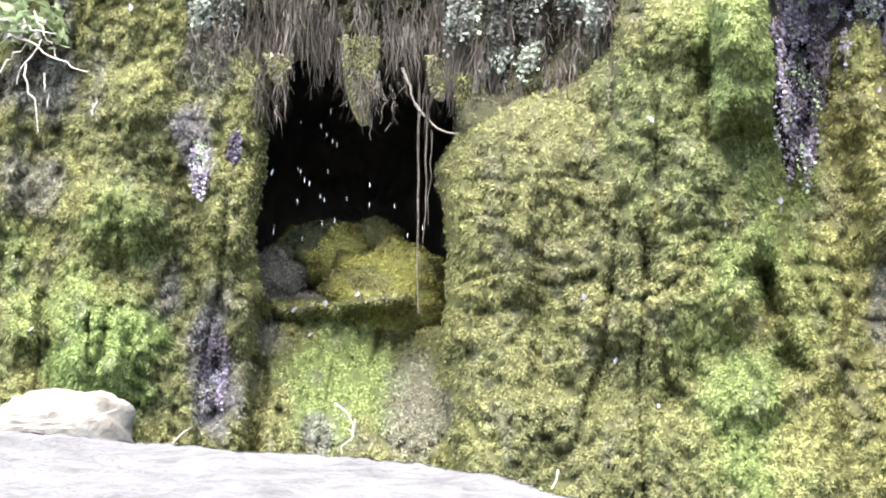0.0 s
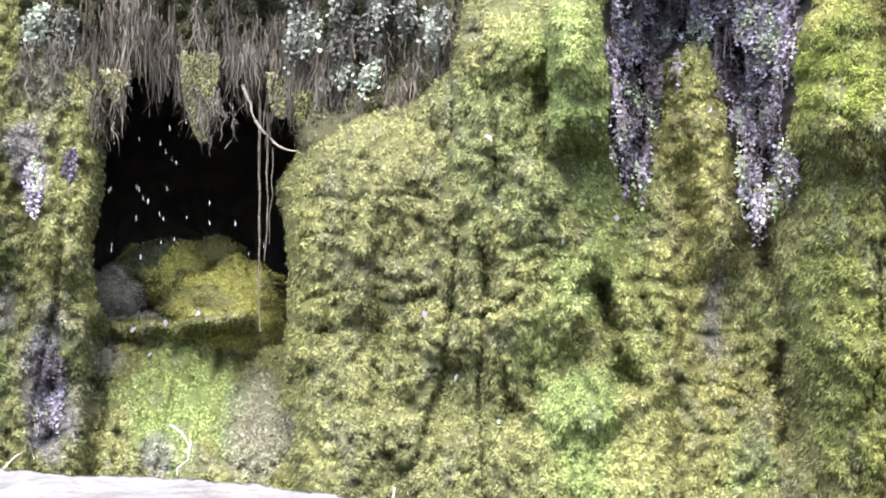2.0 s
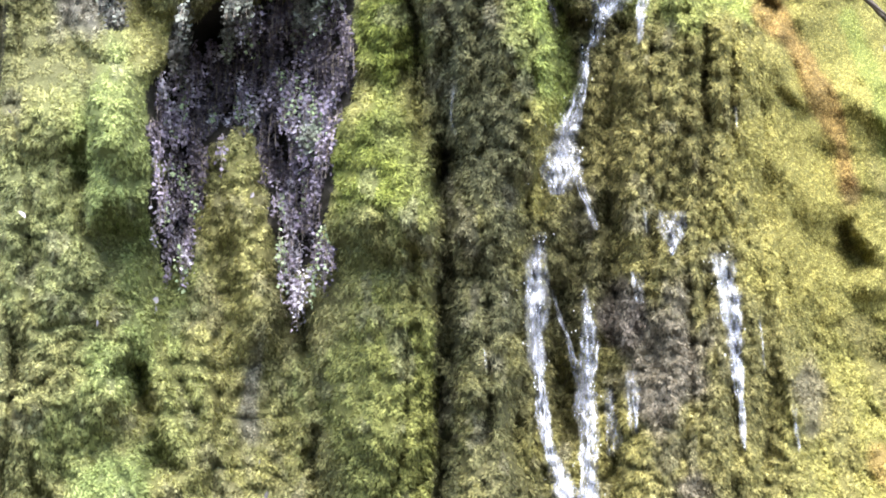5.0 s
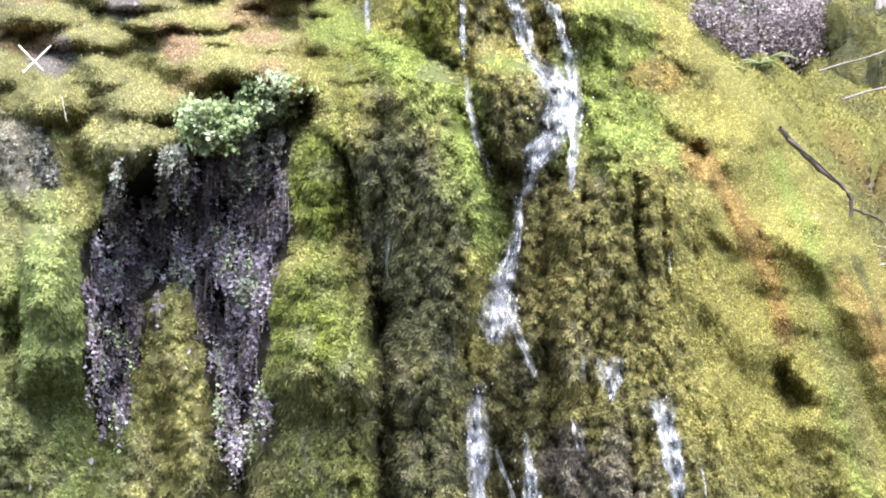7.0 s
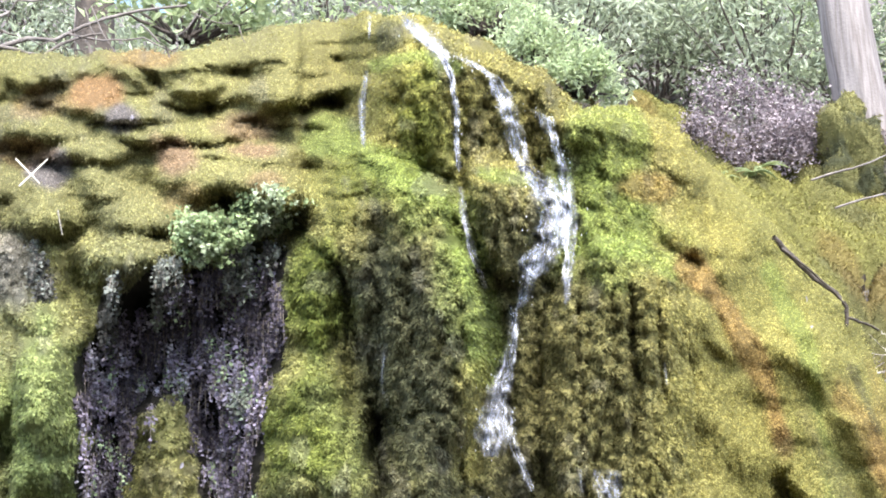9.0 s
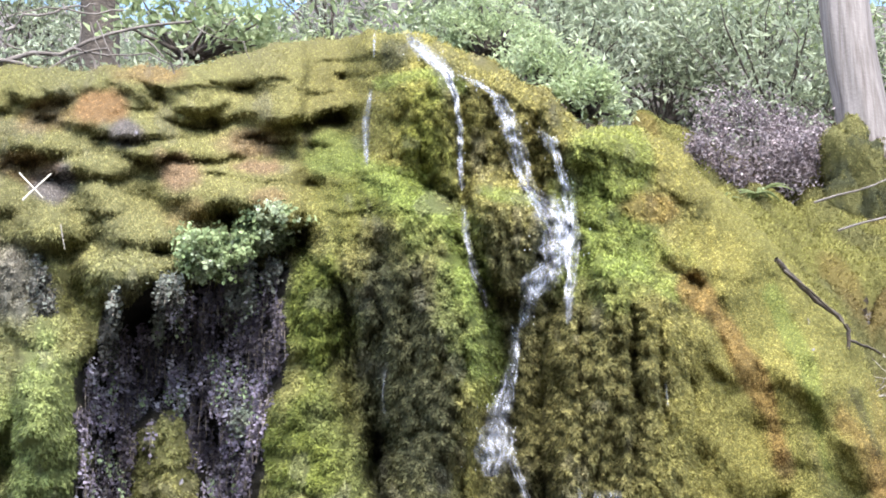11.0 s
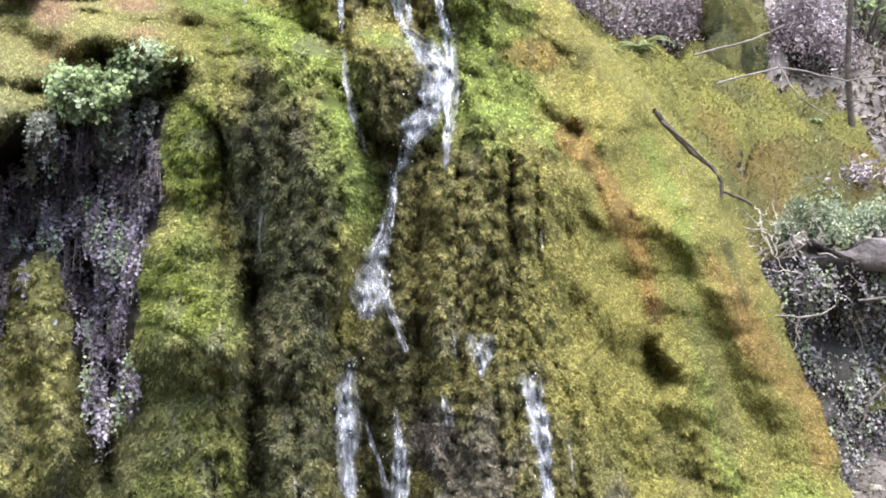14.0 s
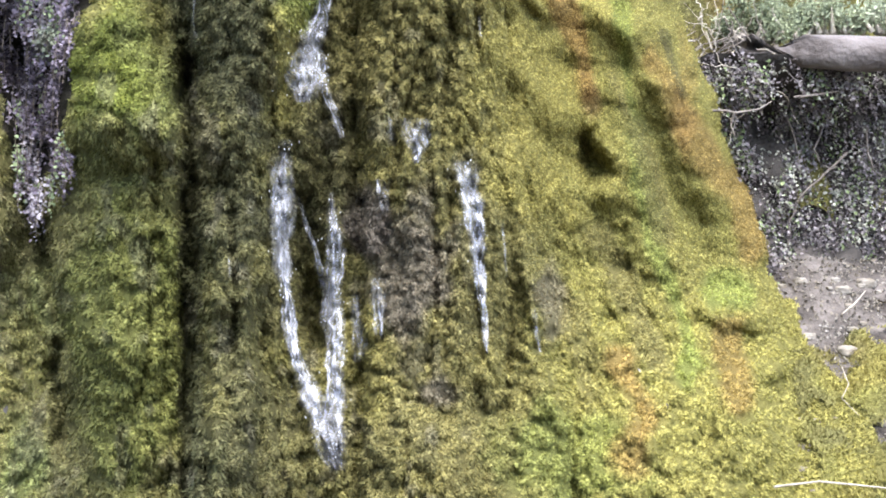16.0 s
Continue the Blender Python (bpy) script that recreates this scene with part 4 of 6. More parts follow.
sprig_col = np.repeat(moss_pigment(sa, sb) * rng.uniform(0.6, 0.95, (len(sa), 1)), 4, 0)
tagged(part("moss_sprigs", mesh_np("moss_sprigs", sv, sf, MOSS_TUFT, True, sprig_col), cliff, "long shaggy hanging moss sprigs"), kind="stuff")

# ---- cave chamber behind the opening
ring = []
for (x0, y0), (x1, y1) in zip(CAVE, CAVE[1:] + CAVE[:1]):
    ring += [(x0 + (x1 - x0) * k / 5, y0 + (y1 - y0) * k / 5) for k in range(5)]
ring = np.array(ring)
mid_a, mid_b = ring.mean(0)
cv, cf, cn = [], [], len(ring)
rim_y = cliff_at(mid_a + (ring[:, 0] - mid_a) * 1.06, mid_b + (ring[:, 1] - mid_b) * 1.06)[:, 1]
for k, (deep, wide) in enumerate(((0.03, 1.05), (0.12, 1.12), (0.3, 1.22), (0.6, 1.3), (0.95, 1.3), (1.3, 1.2), (1.65, 1.0), (1.95, 0.7), (2.1, 0.35), (2.15, 0.0))):
    for c, (a, b) in enumerate(ring):
        w = wide * (1 + (0.10 * noise.noise(Vector((a * 14, b * 14, deep * 3))) if k > 1 else 0))
        y = rim_y[c] * max(0, 1 - deep) + 4.9 * min(1, deep) + deep + (0.12 * noise.noise(Vector((a * 20, b * 20, deep * 5))) if k > 1 else 0)
        cv.append(((mid_a + (a - mid_a) * w) * y, y, H + (mid_b + (b - mid_b) * w) * y))
for k in range(9):
    for c in range(cn):
        cf.append((k * cn + c, k * cn + (c + 1) % cn, (k + 1) * cn + (c + 1) % cn, (k + 1) * cn + c))
thing("cave_chamber", "dark wet rock hollow behind the mossy cliff", "cave", kind="structure", data=mesh_np("cave_chamber", cv, cf, CAVE_ROCK))


# ---- ground and hillside: one sheet from the path to the wooded slope
gx = np.concatenate([-np.geomspace(400, 8, 14), np.arange(-7, 9, 0.07), np.geomspace(10, 400, 14)])
gy = np.concatenate([-np.geomspace(400, 4, 14), np.arange(-3, 13, 0.07), np.geomspace(14, 400, 14)])
X, Y = np.meshgrid(gx, gy)
Z = ground_z(X, Y)
idx = np.arange(X.size).reshape(X.shape)
ground = thing("ground", "bare pale soil and hillside with leaf litter", "ground", kind="structure",
               data=mesh_np("ground", np.stack([X, Y, Z], -1).reshape(-1, 3), np.stack([idx[:-1, :-1], idx[:-1, 1:], idx[1:, 1:], idx[1:, :-1]], -1).reshape(-1, 4), SOIL))


# ---- falling water
def ribbon(a, b, w, out, strength, cols):
    """One ribbon of water down the face along (a, b), w metres wide."""
    n = len(a)
    yy = np.convolve(np.pad(cliff_at(a, b)[:, 1], 3, mode="edge"), np.ones(7) / 7, "valid")
    s = np.linspace(-1, 1, cols)[None, :]
    aa = a[:, None] + s * w[:, None] / 2 / yy[:, None]
    bb = np.repeat(b[:, None], cols, 1)
    y = np.minimum(cliff_at(aa, bb)[..., 1], yy[:, None] + 0.03) - out - 0.25 * w[:, None] * (1 - s * s)
    k = np.arange(n)[:, None]
    body = strength[:, None] * (1 - np.abs(s) ** 2.2) * np.minimum(1, 5 * np.minimum(k + 1, n - k) / n)
    idx = np.arange(n * cols).reshape(n, cols)
    return np.stack([aa * y, y, H + bb * y], -1).reshape(-1, 3), np.stack([idx[:-1, :-1], idx[:-1, 1:], idx[1:, 1:], idx[1:, :-1]], -1).reshape(-1, 4), body.ravel()


def stream(name, label, lines, mat, out=0.03):
    """Water down the face: a thin film and many wandering white threads; each line is (a, b, width in metres) from top to bottom."""
    ob = thing(name, label, "waterfall", "streams of the waterfall")
    for line in lines:
        ln = np.array(line).reshape(-1, 3)
        seg = np.concatenate([[0], np.cumsum(np.hypot(np.diff(ln[:, 0]), np.diff(ln[:, 1])))])
        n = max(12, int(seg[-1] / 0.002))
        t = np.linspace(0, seg[-1], n)
        a, b, w = (np.interp(t, seg, ln[:, k]) for k in range(3))
        w = w * (0.6 + 0.8 * fbm(t * 150, t * 0 + ln[0, 0] * 50, 12, 3))
        a = a + 0.003 * (fbm(t * 60, t * 0 + ln[0, 1] * 50, 13, 2) - 0.5)
        part("film", mesh_np("film", *(q := ribbon(a, b, w, out - 0.01, np.full(n, 0.48 if mat is WATER else 0.38), 9))[:2], mat, body=q[2]), ob, "clear film of running water")
        for k in range(int(np.clip(3 + ln[:, 2].max() / 0.008, 3, 18))):
            lean = 2.4 * (fbm(t * 26 + 9 * k, t * 0 + k * 3.7 + ln[0, 0] * 90, 14, 3) - 0.5) + 1.1 * (vnoise(np.array(k * 1.7), np.array(ln[0, 1] * 80), 16) - 0.5)
            thread = np.clip(0.003 + 0.15 * w, 0.004, 0.015) * (0.5 + 1.1 * fbm(t * 220, t * 0 + k * 5.3, 15, 2))
            strength = 0.88 * step(0.38, 0.58, fbm(t * 70 + 4 * k, t * 0 + k * 2.9, 17, 2))
            v, f, bd = ribbon(a + np.clip(lean, -0.9, 0.9) * 0.5 * w / 4.4, b, thread, out + 0.004 * (k % 4), strength, 5)
            part("strand", mesh_np("strand", v, f, mat, body=bd), ob)
        if mat is WATER and ln[:, 2].max() > 0.05:
            r = np.random.default_rng(int(1000 * ln[0, 0]) + n)
            at, far = r.integers(0, n, 9 * len(ln)), r.normal(0, 0.4, 9 * len(ln))
            p = cliff_at(a[at] + far * w[at] / 4.4, b[at] + r.normal(0, 0.002, len(at)), out + 0.02)
            size = r.uniform(0.0006, 0.0017, len(at))
            fleck = joined([tube([q + (0, 0, 2.2 * s), q + (0, 0, s), q - (0, 0, s), q - (0, 0, 2 * s)], [0.1 * s, 0.7 * s, 0.8 * s, 0.1 * s], 5) for q, s in zip(p, size)])
            tagged(part("spray", mesh_np("spray", *fleck, DROP), ob, "white flecks of spray"), kind="stuff")
    return ob


stream("waterfall_stream", "white upper cascade running over the mossy crown", [
    (0.136, 0.417, 0.05, 0.149, 0.400, 0.10, 0.165, 0.385, 0.06, 0.171, 0.368, 0.022, 0.173, 0.335, 0.022, 0.174, 0.302, 0.018),
    (0.171, 0.385, 0.03, 0.185, 0.380, 0.045, 0.199, 0.370, 0.055, 0.209, 0.351, 0.065, 0.215, 0.324, 0.065, 0.222, 0.302, 0.065),
    (0.228, 0.347, 0.03, 0.238, 0.339, 0.055, 0.245, 0.317, 0.03, 0.249, 0.303, 0.035)], WATER)
stream("waterfall_stream", "broad white splash over a dark moss shoulder", [
    (0.221, 0.306, 0.06, 0.233, 0.294, 0.13, 0.242, 0.276, 0.13, 0.239, 0.256, 0.15, 0.227, 0.238, 0.11, 0.219, 0.224, 0.06, 0.214, 0.206, 0.03),
    (0.249, 0.305, 0.05, 0.252, 0.268, 0.05, 0.248, 0.236, 0.04, 0.246, 0.209, 0.015)], WATER)
stream("waterfall_stream", "middle cascade breaking white on the moss", [
    (0.209, 0.208, 0.04, 0.209, 0.185, 0.035, 0.203, 0.166, 0.05, 0.197, 0.147, 0.09, 0.195, 0.124, 0.12, 0.193, 0.107, 0.07),
    (0.204, 0.124, 0.035, 0.211, 0.102, 0.03, 0.218, 0.085, 0.02)], WATER)
stream("waterfall_stream", "thin white trickle beside a rounded moss boss", [
    (0.176, 0.290, 0.02, 0.177, 0.266, 0.028, 0.184, 0.241, 0.028, 0.191, 0.219, 0.012)], WATER)
stream("waterfall_stream", "thin white trickle falling into a mossy gap", [
    (0.113, 0.415, 0.013, 0.113, 0.395, 0.008), (0.111, 0.372, 0.014, 0.108, 0.345, 0.03, 0.110, 0.315, 0.014)], WATER)
stream("waterfall_stream", "forked white stream round a dark mossy slit", [
    (0.183, 0.082, 0.025, 0.179, 0.052, 0.075, 0.179, 0.015, 0.07, 0.182, -0.018, 0.04, 0.187, -0.051, 0.04, 0.200, -0.085, 0.075, 0.213, -0.116, 0.10, 0.218, -0.133, 0.05),
    (0.191, 0.045, 0.012, 0.196, 0.023, 0.018, 0.205, -0.003, 0.024, 0.210, -0.033, 0.028),
    (0.212, 0.049, 0.02, 0.214, 0.008, 0.06, 0.213, -0.033, 0.07, 0.217, -0.070, 0.05, 0.216, -0.100, 0.06, 0.218, -0.122, 0.07)], WATER)
stream("waterfall_stream", "small veil of water on the moss", [
    (0.304, 0.072, 0.085, 0.308, 0.044, 0.07, 0.312, 0.013, 0.055, 0.315, -0.018, 0.035, 0.320, -0.058, 0.01)], WATER)
stream("waterfall_stream", "short thin film of water over wet rock", [
    (0.268, 0.099, 0.10, 0.269, 0.085, 0.08, 0.269, 0.069, 0.02), (0.250, 0.101, 0.03, 0.251, 0.084, 0.02)], THIN_WATER)
stream("waterfall_stream", "faint wet films seeping down the moss", [
    (0.247, 0.058, 0.05, 0.249, 0.037, 0.03), (0.243, -0.007, 0.05, 0.244, -0.029, 0.06, 0.246, -0.048, 0.02),
    (0.354, -0.027, 0.03, 0.356, -0.058, 0.015), (0.228, -0.018, 0.05, 0.232, -0.063, 0.04), (0.121, 0.176, 0.012, 0.122, 0.150, 0.008, 0.125, 0.139, 0.012),
    (0.330, 0.031, 0.012, 0.333, -0.006, 0.008), (0.145, 0.006, 0.012, 0.147, -0.007, 0.008), (0.311, 0.171, 0.012, 0.314, 0.155, 0.01)], THIN_WATER, 0.02)


# ---- maidenhair ferns
def fern_curtain(name, label, polys, strands, length, leaf, colours, seed, out=0.05, droop=1.0, group="", gather=0.45):
    """Hanging fern fronds rooted within polygons of the face: wiry stems and rows of small fan leaflets."""
    r = np.random.default_rng(seed)
    roots = []
    for poly, share in polys:
        p = np.array(poly)
        need = int(strands * share)
        while need > 0:
            q = r.uniform(p.min(0), p.max(0), (need * 3, 2))
            q = q[inside(q[:, 0], q[:, 1], poly)][:need]
            roots.append(q)
            need -= len(q)
    roots = np.concatenate(roots)
    posts = r.permutation(roots[:, 0])[:max(8, len(roots) // 16)]
    roots[:, 0] += 0.75 * (posts[np.abs(roots[:, :1] - posts[None]).argmin(1)] - roots[:, 0])
    hubs = roots[r.permutation(len(roots))[:max(5, len(roots) // 22)]]
    roots += gather * (hubs[((roots[:, None] - hubs[None]) ** 2).sum(2).argmin(1)] - roots)
    n = len(roots)
    ln = length * r.uniform(0.5, 1.4, n)
    start = cliff_at(roots[:, 0], roots[:, 1], 0.01)
    reach = out * r.uniform(0.3, 1.6, n)
    side = r.normal(0, 0.35, n) * ln * (1.3 - droop)
    k = 14
    t = np.linspace(0, 1, k)[None, :, None]
    horiz = np.stack([side, -reach, 0 * reach], -1)[:, None, :] * np.sqrt(t)
    fall = np.stack([0 * ln, 0 * ln, -ln], -1)[:, None, :] * (t ** 1.3 * droop - (1 - droop) * 0.8 * t * (1 - 0.6 * t))
    pts = start[:, None, :] + horiz + fall
    # stems as narrow strips
    w = np.array((0.0011, 0, 0))
    sv = np.stack([pts - w, pts + w], 2).reshape(n, -1, 3)
    q = np.arange(k - 1)[:, None] * 2 + np.array((0, 1, 3, 2))
    sf = (np.arange(n)[:, None, None] * (2 * k) + q[None]).reshape(-1, 4)
    # fan leaflets, in pairs along the stem
    c = pts[:, 2:, :].reshape(-1, 3)
    c = np.concatenate([c, c + r.normal(0, leaf * 0.4, c.shape)])
    c = c + r.normal(0, leaf * 0.55, c.shape)
    v, f = leaves(c, leaf, r, np.array((0, -0.6, -0.8)), 0.55, 0.25, 1.1)
    shade = sorted(colours, key=lambda x: x[0] + x[1] + x[2])
    lot = fbm(roots[:, 0] * 70, roots[:, 1] * 45, seed + 90, 2)
    lot = (0.6 * lot.argsort().argsort() / n + 0.4 * r.random(n)).argsort().argsort() / n
    col = np.array([x[:3] for x in shade])[np.searchsorted(np.cumsum([x[3] for x in shade])[:-1], lot)]
    col = np.tile(np.repeat(col, k - 2, 0), (2, 1)) * r.uniform(0.8, 1.2, (len(c), 1))
    ob = thing(name, label, "fern", group)
    tagged(part("stem_work", mesh_np("stem_work", sv.reshape(-1, 3), sf, ROOT, False), ob, "thin dark wiry stems"), kind="stuff")
    tagged(part("foliage", mesh_np("foliage", v, f, FERN, False, np.repeat(col, 4, 0)), ob), kind="stuff")
    return ob


# the mauve set paints the sky's sheen on wet leaflets into their colour
MAUVE_SHEEN = ((0.25, 0.22, 0.30, 0.34), (0.075, 0.065, 0.085, 0.44), (0.40, 0.38, 0.46, 0.15), (0.32, 0.41, 0.25, 0.07))
PALE = ((0.183, 0.197, 0.178, 0.40), (0.269, 0.307, 0.25, 0.15), (0.0719, 0.0719, 0.0672, 0.45))
FRESH = ((0.26, 0.33, 0.17, 0.5), (0.40, 0.46, 0.31, 0.3), (0.13, 0.17, 0.08, 0.2))
fern_curtain("maidenhair_fern", "curtain of wet maidenhair fern on dark rock, sky sheen painted mauve-grey", [(FERNWALL, 1.0)], 1250, 0.10, 0.0112, MAUVE_SHEEN, 3, 0.06, gather=0.3, group="maidenhair ferns")
fern_curtain("maidenhair_fern", "pale grey-green maidenhair fern hanging over the cave lip", [
    (pairs(-0.286, 0.190, -0.286, 0.141, -0.251, 0.136, -0.239, 0.124, -0.212, 0.142, -0.197, 0.127, -0.182, 0.149, -0.173, 0.148, -0.173, 0.185), 0.8),
    (pairs(-0.467, 0.190, -0.465, 0.156, -0.430, 0.155, -0.427, 0.189), 0.2)], 330, 0.095, 0.0145, PALE, 4, 0.09, gather=0.7, group="maidenhair ferns")
fern_curtain("maidenhair_fern", "pale grey maidenhair sprays along the brow of the fern wall", [
    (pairs(-0.078, 0.180, -0.072, 0.200, -0.057, 0.214, -0.018, 0.238, 0.030, 0.250, 0.056, 0.252, 0.056, 0.226, 0.029, 0.218, -0.020, 0.204, -0.056, 0.180), 1.0)], 240, 0.07, 0.0125, PALE, 17, 0.10, gather=0.5, group="maidenhair ferns")
fern_curtain("maidenhair_fern", "fresh pale green maidenhair fern arching from a moss shelf", [
    (pairs(-0.019, 0.236, -0.008, 0.256, 0.018, 0.254, 0.030, 0.272, 0.056, 0.273, 0.055, 0.255, 0.029, 0.243, 0.007, 0.227), 1.0)], 330, 0.075, 0.0120, FRESH, 6, 0.22, 0.45, gather=0.1, group="maidenhair ferns")
fern_curtain("maidenhair_fern", "pale maidenhair sprays in a damp recess", [
    (pairs(-0.112, 0.251, -0.107, 0.217, -0.090, 0.201, -0.090, 0.225, -0.105, 0.247), 0.6), (pairs(0.007, 0.149, 0.009, 0.140, 0.040, 0.146, 0.034, 0.153), 0.4)], 100, 0.06, 0.012, PALE, 7, 0.08, group="maidenhair ferns")
fern_curtain("maidenhair_fern", "maidenhair fern on the cliff face, sky sheen painted bluish-grey", [
    (pairs(-0.477, 0.098, -0.481, 0.042, -0.459, 0.026, -0.455, 0.086), 0.3), (pairs(-0.425, 0.105, -0.423, 0.070, -0.414, 0.066, -0.415, 0.101), 0.25),
    (pairs(-0.463, -0.050, -0.464, -0.114, -0.436, -0.113, -0.436, -0.057), 0.45)], 150, 0.05, 0.009, MAUVE_SHEEN, 8, 0.03, group="maidenhair ferns")


# ---- root fringe over the cave
def fringe(name, label, rows, seed, mat, width=0.0023):
    """Hanging root tassels: rows of (a, b, length, count, scatter)."""
    r = np.random.default_rng(seed)
    vs, fs = [], []
    for a, b, ln, count, scatter in rows:
        hubs = r.normal(0, scatter * 1.2, (9, 2))
        for _ in range(int(count * 2.2)):
            h = hubs[r.integers(0, 9)]
            aa, bb = a + h[0] + r.normal(0, 0.0022), b + h[1] * 0.9 + r.normal(0, 0.006)
            p = cliff_at(aa, bb, 0.03 + 0.06 * r.random())
            L, w = ln * 0.58 * r.uniform(0.3, 1.35), width * r.uniform(0.4, 1.5)
            th = r.uniform(0, math.pi)
            d = np.array((math.cos(th), math.sin(th), 0))
            n0 = len(vs)
            drift = r.normal(0, 0.02, 3) * (1, 1, 0)
            for k in range(5):
                t = k / 4
                c = p + np.array((0, 0, -L * t)) + drift * t * t + r.normal(0, 0.004, 3)
                ww = w * (1 - 0.75 * t) * r.uniform(0.7, 1.3)
                vs += [c - d * ww, c + d * ww]
            for k in range(4):
                fs.append((n0 + 2 * k, n0 + 2 * k + 1, n0 + 2 * k + 3, n0 + 2 * k + 2))
    return thing(name, label, "roots", kind="stuff", data=mesh_np(name, vs, fs, mat, False))


fringe("root_fringe", "grey-brown fringe of hanging rootlets over the cave mouth", [
    (-0.413, 0.164, 0.22, 90, 0.012), (-0.392, 0.167, 0.24, 120, 0.012), (-0.375, 0.159, 0.22, 120, 0.010), (-0.359, 0.143, 0.20, 90, 0.008), (-0.346, 0.127, 0.16, 90, 0.006),
    (-0.326, 0.161, 0.22, 120, 0.010), (-0.314, 0.145, 0.2, 110, 0.009), (-0.298, 0.156, 0.24, 120, 0.010), (-0.282, 0.133, 0.22, 130, 0.010), (-0.266, 0.144, 0.24, 130, 0.012),
    (-0.250, 0.128, 0.18, 120, 0.010), (-0.231, 0.143, 0.2, 120, 0.014), (-0.208, 0.146, 0.16, 120, 0.014), (-0.186, 0.153, 0.14, 90, 0.012), (-0.439, 0.157, 0.2, 70, 0.014),
    (-0.469, 0.150, 0.14, 50, 0.012), (-0.413, 0.117, 0.12, 60, 0.008), (-0.326, 0.111, 0.10, 60, 0.008)], 5, TASSEL)


def beard(name, label, a, b, out, rad, ln, seed, kinds, count=2600, leaf=0.016):
    """A hanging beard of moss: tufts over a drooping cone."""
    r = np.random.default_rng(seed)
    p = cliff_at(a, b, out)
    t, th = r.random(count) ** 0.8, r.uniform(0, 2 * math.pi, count)
    rr = rad * (1 - t) ** 0.6 * (0.7 + 0.3 * np.sin(3 * th + 5 * t))
    c = p + np.stack([rr * np.cos(th) + 0.35 * rad * t, rr * np.sin(th) * 0.7, -ln * t], -1)
    d = np.stack([np.cos(th) * 0.6, np.sin(th) * 0.6, -0.9 + 0 * t], -1)
    v, f = leaves(c, leaf, r, d, 0.4)
    col = KIND[kinds][r.integers(0, len(kinds), count)] * r.uniform(0.7, 1.3, (count, 1))
    return thing(name, label, "moss", "hanging moss beards", data=mesh_np(name, v, f, MOSS_TUFT, False, np.repeat(col, 4, 0)))


beard("moss_beard", "yellow-green moss beard hanging over the cave", -0.350, 0.146, 0.10, 0.075, 0.29, 11, [OLIVE, OLIVE, DARK, GREY], 6500, 0.011)
beard("moss_beard", "olive moss beard among hanging roots", -0.293, 0.131, 0.08, 0.045, 0.14, 12, [OLIVE, GREY], 1300)
beard("moss_beard", "olive moss beard among hanging roots", -0.272, 0.118, 0.10, 0.055, 0.16, 13, [OLIVE, DARK], 1500)
beard("moss_beard", "small olive moss beard at the cave lip", -0.409, 0.135, 0.06, 0.05, 0.10, 14, [OLIVE, GREY], 900)


def branch_thing(name, label, category, stems, mat, seed, group=""):
    """A branch or root: one mesh part for each stem; stems are (start, end, radius, bend, sag)."""
    r = random.Random(seed)
    ob = thing(name, label, category, group)
    for k, (p0, p1, rad, bend, sag) in enumerate(stems):
        pts = wiggle(p0, p1, 10, bend, r, sag)
        v, f = tube(pts, [rad * (1 - 0.6 * i / 10) for i in range(11)])
        part("stem", mesh_np("stem", v, f, mat), ob)
    return ob


branch_thing("hanging_root", "pale curved root arching across the cave mouth", "root",
             [((-1.505, 4.750, 2.182), (-1.460, 4.750, 2.063), 0.007, 0.004, 0.0), ((-1.462, 4.750, 2.067), (-1.305, 4.720, 1.966), 0.006, 0.002, 0.035)], ROOT, 2)
branch_thing("hanging_root", "long thin moss-hung root strings in the cave", "root",
             [((-1.508, 4.950, 2.150), (-1.519, 5.000, 1.378), 0.006, 0.005, 0.0), ((-1.480, 4.950, 2.111), (-1.506, 5.000, 1.618), 0.005, 0.006, 0.0), ((-1.463, 4.950, 1.997), (-1.488, 5.000, 1.676), 0.003, 0.006, 0.0)], ROOT, 3)

# drops falling through the cave mouth
rng = np.random.default_rng(8)
drops = []
for k in range(34):
    p = np.array((-1.855, 4.900, 1.864)) + (rng.normal(0, 0.15), rng.uniform(-0.1, 0.1), rng.uniform(-0.28, 0.32))
    drops.append(tube([p + (0, 0, 0.012), p + (0, 0, 0.005), p, p - (0, 0, 0.005)], [0.0003, 0.0007, 0.0009, 0.0003], 5))
thing("water_drops", "falling water drops in front of the dark cave", "water drops", kind="stuff", data=mesh_np("water_drops", *joined(drops), DROP))


